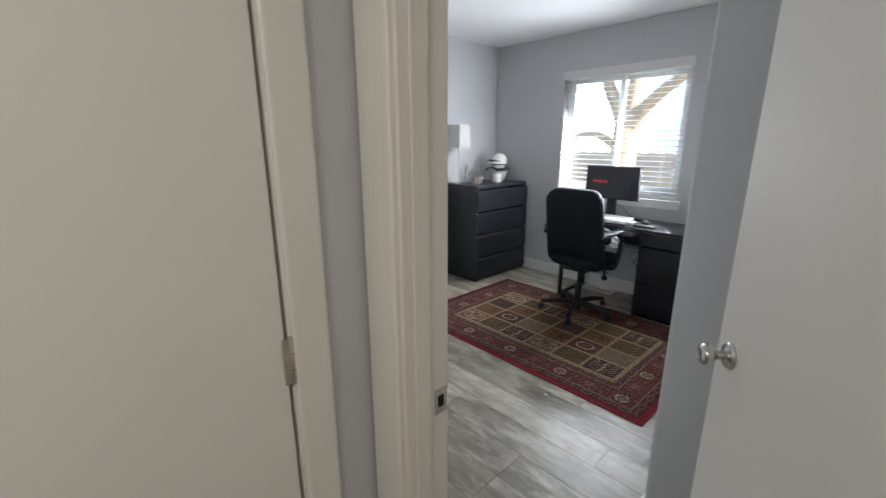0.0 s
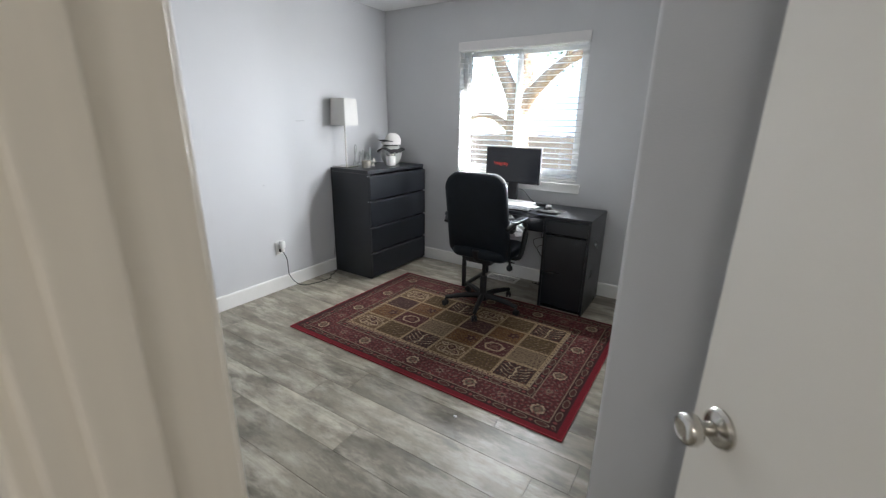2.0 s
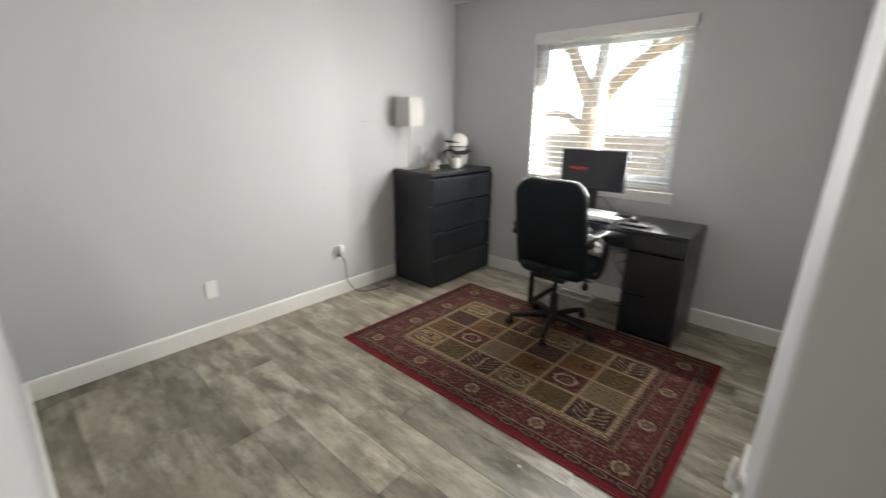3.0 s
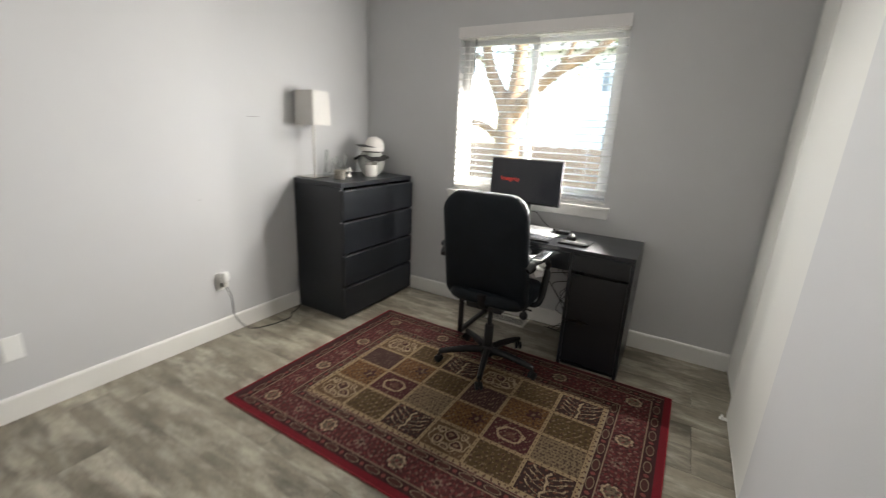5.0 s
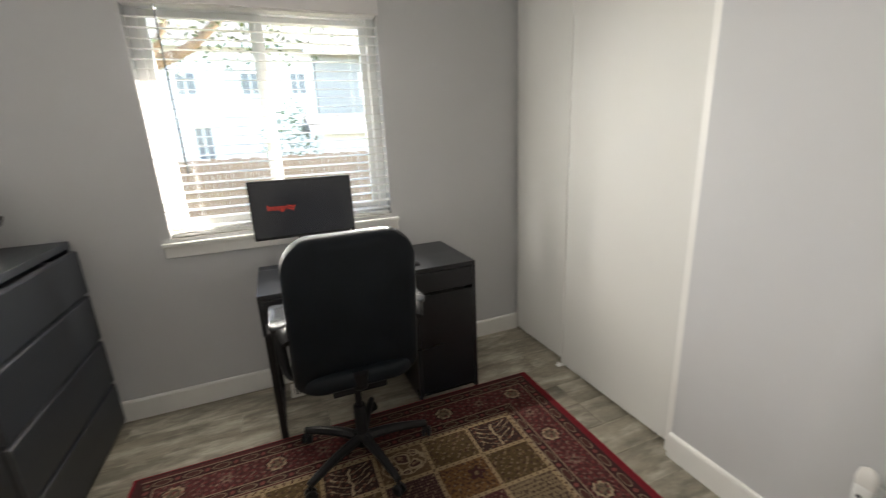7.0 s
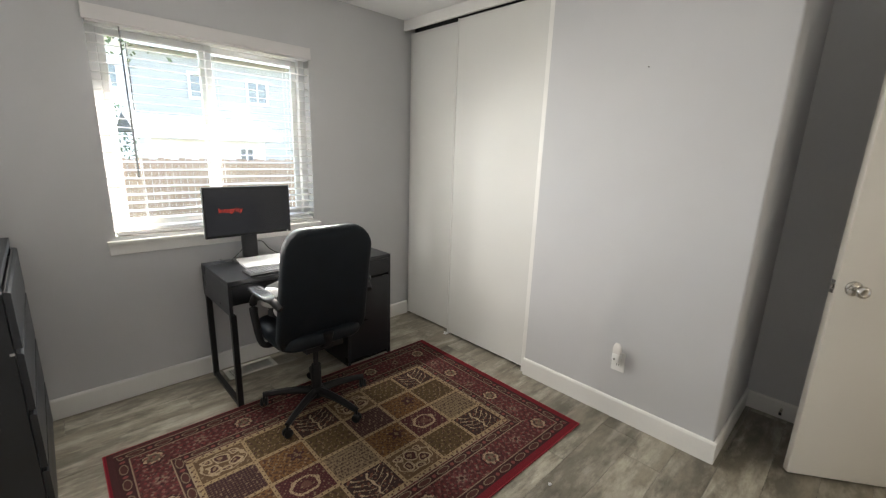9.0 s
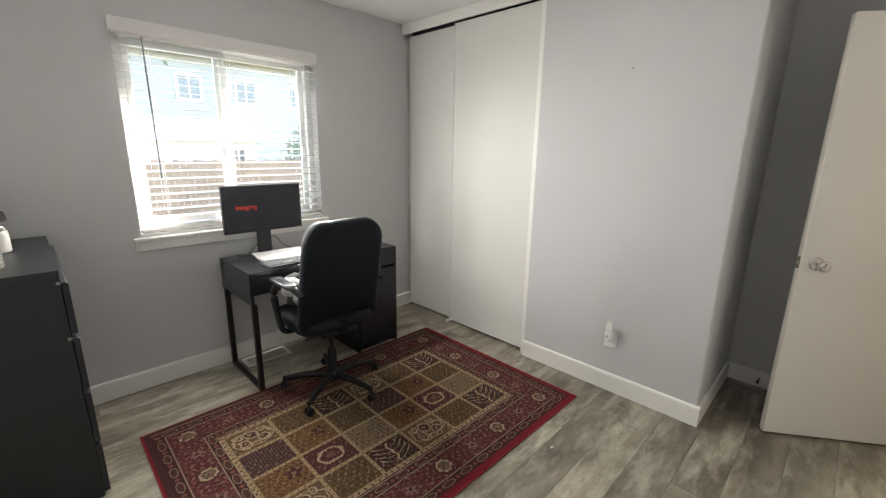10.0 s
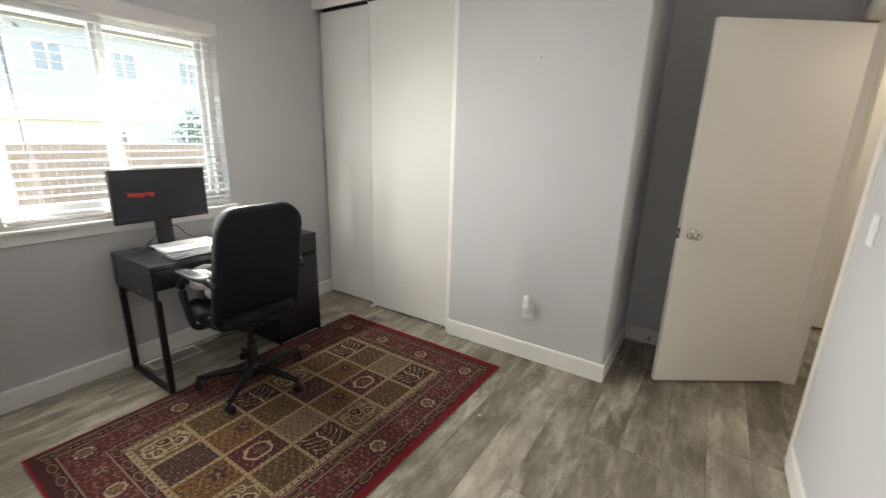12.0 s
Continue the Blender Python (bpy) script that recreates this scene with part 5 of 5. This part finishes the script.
def tree(name, x, y, limbs, label, n_leaf, leaf_zone, seed):
    t = thing(name, x, y, GZ, label, "tree")
    trunk = part("trunk", tube(bmesh.new(), smooth_line([(0, 0, -0.1), (0.02, 0, 0.5), (0.0, 0.02, 1.3), (-0.02, 0, 2.35)], 5), [0.40 - 0.009 * i for i in range(16)], 14), M_BARK, t, soft=True)
    for pts, r0, r1 in limbs:
        ln = smooth_line(pts, 6)
        part("limb", tube(bmesh.new(), ln, [r0 + (r1 - r0) * i / (len(ln) - 1) for i in range(len(ln))], 10), M_BARK, t, soft=True)
    rnd = np.random.RandomState(seed)
    vs, fs = [], []
    for _ in range(n_leaf // 12):
        c = np.array([rnd.uniform(*leaf_zone[0]), rnd.uniform(*leaf_zone[1]), rnd.uniform(*leaf_zone[2])])
        for _ in range(12):
            p = c + rnd.normal(0, 0.28, 3)
            u, v = rnd.normal(0, 1, 3), rnd.normal(0, 1, 3)
            u /= np.linalg.norm(u)
            v -= u * v.dot(u)
            v /= np.linalg.norm(v)
            k = len(vs)
            vs += [tuple(p - u * 0.06), tuple(p + v * 0.03), tuple(p + u * 0.06), tuple(p - v * 0.03)]
            fs.append((k, k + 1, k + 2, k + 3))
    lm = bpy.data.meshes.new("crown")
    lm.from_pydata(vs, [], fs)
    lm.materials.append(M_LEAF)
    cr = new("crown", lm)
    cr.parent = t
    return t


tree("tree", -1.45, 10.4, [
    ([(0, 0, 2.2), (-0.25, 0.05, 2.75), (-0.65, 0.1, 3.5), (-0.9, 0.1, 4.6), (-1.3, 0, 6.2)], 0.22, 0.07),
    ([(0, 0, 2.2), (0.08, 0.1, 3.0), (0.1, 0.2, 4.2), (0.3, 0.3, 6.4)], 0.26, 0.09),
    ([(0.05, 0, 2.25), (0.45, -0.1, 2.75), (1.1, -0.15, 3.3), (1.9, 0, 3.75), (3.0, 0.2, 4.9)], 0.19, 0.05),
    ([(-0.1, 0, 1.75), (-0.6, -0.1, 2.1), (-1.1, -0.1, 2.15), (-1.7, 0, 1.95)], 0.11, 0.04),
    ([(1.1, -0.15, 3.3), (1.5, -0.3, 4.0), (1.7, -0.4, 5.0)], 0.07, 0.03),
    ([(-0.65, 0.1, 3.5), (-1.3, 0.2, 3.9), (-2.0, 0.2, 4.3)], 0.08, 0.03)],
    "bare-limbed brown tree with sparse yellow-green leaves", 5200, ((-3.4, 3.6), (-1.6, 1.8), (3.6, 7.4)), 4)


def house(name, x0, y0, w, d, h, mat, roof_h, windows, label, lap=0.18):
    ho = thing(name, x0, y0, GZ, label, "house")
    part("wall", boxm(0, 0.03, 0, w, d, h), mat, ho)
    bm = bmesh.new()
    z = 0.0
    while z < h - 0.01:
        a = [bm.verts.new(p) for p in ((0, 0.026, z), (w, 0.026, z), (w, 0.0, z), (0, 0.0, z))]
        b = [bm.verts.new(p) for p in ((0, 0.026, z + lap), (w, 0.026, z + lap), (w, 0.016, z + lap), (0, 0.016, z + lap))]
        bm.faces.new((a[3], a[2], b[2], b[3]))
        bm.faces.new((a[0], a[1], a[2], a[3]))
        z += lap
    tagged(part("siding", bm, mat, ho, "lapped horizontal siding boards"), kind="stuff")
    bm = bmesh.new()
    o = 0.45
    v = [bm.verts.new(p) for p in ((-o, -o, h - 0.05), (w + o, -o, h - 0.05), (w + o, d + o, h - 0.05), (-o, d + o, h - 0.05), (-o, d / 2, h + roof_h), (w + o, d / 2, h + roof_h))]
    for f in ((0, 1, 5, 4), (2, 3, 4, 5), (3, 0, 4), (1, 2, 5), (3, 2, 1, 0)):
        bm.faces.new([v[i] for i in f])
    part("roof", bm, M_ROOF, ho)
    part("fascia", boxm(-o, -o - 0.03, h - 0.2, w + o, -o - 0.002, h - 0.02), M_TRIM, ho)
    for wx, wz, ww, wh in windows:
        wi = part("window", boxm(wx + 0.05, -0.004, wz + 0.05, wx + ww - 0.05, 0.002, wz + wh - 0.05), M_FARGLASS, ho, "dark house window")
        bm = bmesh.new()
        for b in ((wx - 0.06, -0.045, wz - 0.06, wx + 0.05, -0.005, wz + wh + 0.06), (wx + ww - 0.05, -0.045, wz - 0.06, wx + ww + 0.06, -0.005, wz + wh + 0.06),
                  (wx + 0.05, -0.045, wz - 0.06, wx + ww - 0.05, -0.005, wz + 0.05), (wx + 0.05, -0.045, wz + wh - 0.05, wx + ww - 0.05, -0.005, wz + wh + 0.06), (wx + ww / 2 - 0.03, -0.04, wz + 0.05, wx + ww / 2 + 0.03, -0.005, wz + wh - 0.05)):
            box(bm, *b)
        part("frame", bm, M_TRIM, wi)
    return ho


house("neighbour_house", 4.05, 23.9, 10.4, 8.0, 6.2, M_SIDING, 2.2, [(2.2, 4.1, 1.0, 1.1), (4.8, 4.1, 1.0, 1.1), (7.6, 4.1, 0.9, 1.1), (7.6, 1.2, 1.0, 1.2)], "two-storey blue-grey house with lapped siding")
house("neighbour_house", -7.0, 24.0, 11.0, 9.0, 6.4, M_SIDING2, 2.4, [(4.9, 4.2, 0.9, 1.0), (7.6, 4.2, 0.9, 1.0), (9.8, 4.2, 0.8, 1.0), (5.3, 1.3, 0.8, 1.5)], "two-storey white house with lapped siding")
house("garden_shed", 3.2, 16.2, 3.4, 3.0, 2.35, M_SIDING2, 0.55, [(2.5, 1.0, 0.5, 0.9)], "low pale shed with shallow roof behind fence")


def shrub(x, y, r, h, seed):
    rnd = np.random.RandomState(seed)
    s = thing("shrub", x, y, GZ, "round green shrub behind the fence", "shrub", group="shrubs by the fence")
    part("stem", tube(bmesh.new(), [(0, 0, 0), (0.03, 0, h * 0.6)], [0.05, 0.02], 8), M_BARK, s)
    vs, fs = [], []
    for _ in range(1500):
        q = rnd.normal(0, 1, 3)
        q /= np.linalg.norm(q)
        p = q * (r * rnd.uniform(0.55, 1.05)) * np.array([1, 1, h / 2 / r]) + np.array([0, 0, h * 0.55])
        u, v = rnd.normal(0, 1, 3), rnd.normal(0, 1, 3)
        u /= np.linalg.norm(u)
        v /= np.linalg.norm(v)
        k = len(vs)
        vs += [tuple(p - u * 0.07), tuple(p + v * 0.04), tuple(p + u * 0.07), tuple(p - v * 0.04)]
        fs.append((k, k + 1, k + 2, k + 3))
    lm = bpy.data.meshes.new("foliage")
    lm.from_pydata(vs, [], fs)
    lm.materials.append(M_SHRUB)
    o = new("foliage", lm)
    o.parent = s


shrub(7.9, 15.0, 0.9, 2.5, 2)
shrub(2.2, 18.5, 1.1, 3.4, 3)

# ---- floor of single planks ----
fl_base = solid("floor", boxm(-0.1, HS - 0.1, -0.12, HE + 0.1, WN + 0.1, -0.004), M_DARK, "rustic grey-brown vinyl plank floor", "floor", kind=STRUCT)
PW, PL, GAP = 0.178, 1.22, 0.0009
random.seed(21)
plank_cache = {}


def plank(x0, x1, y0, y1):
    key_ = (round(x1 - x0, 3), round(y1 - y0, 3))
    if key_ not in plank_cache:
        w, h = key_
        bm = bmesh.new()
        b = 0.0008
        loft(bm, [([(0, 0), (w, 0), (w, h), (0, h)], -0.0039), ([(0, 0), (w, 0), (w, h), (0, h)], 0.0011), ([(b, b), (w - b, b), (w - b, h - b), (b, h - b)], 0.0020)])
        plank_cache[key_] = mesh_of("plank", bm, M_PLANK)
    o = new("plank", plank_cache[key_])
    o.parent = fl_base
    o.matrix_basis = pose(x0, y0, 0)


y = HS
while y < WN:
    y1 = min(y + PW, WN + 0.002)
    lo, hi = (HX if y < WB0 - 0.02 else 0.0), (HE if y < WB0 - 0.02 else EX)
    x = lo - random.choice((0.15, 0.42, 0.68, 0.95, 1.1))
    while x < hi:
        a, b = max(x, lo), min(x + PL, hi)
        if b - a > 0.02:
            plank(a, b - GAP, y, y1 - GAP)
        x += PL
    y += PW
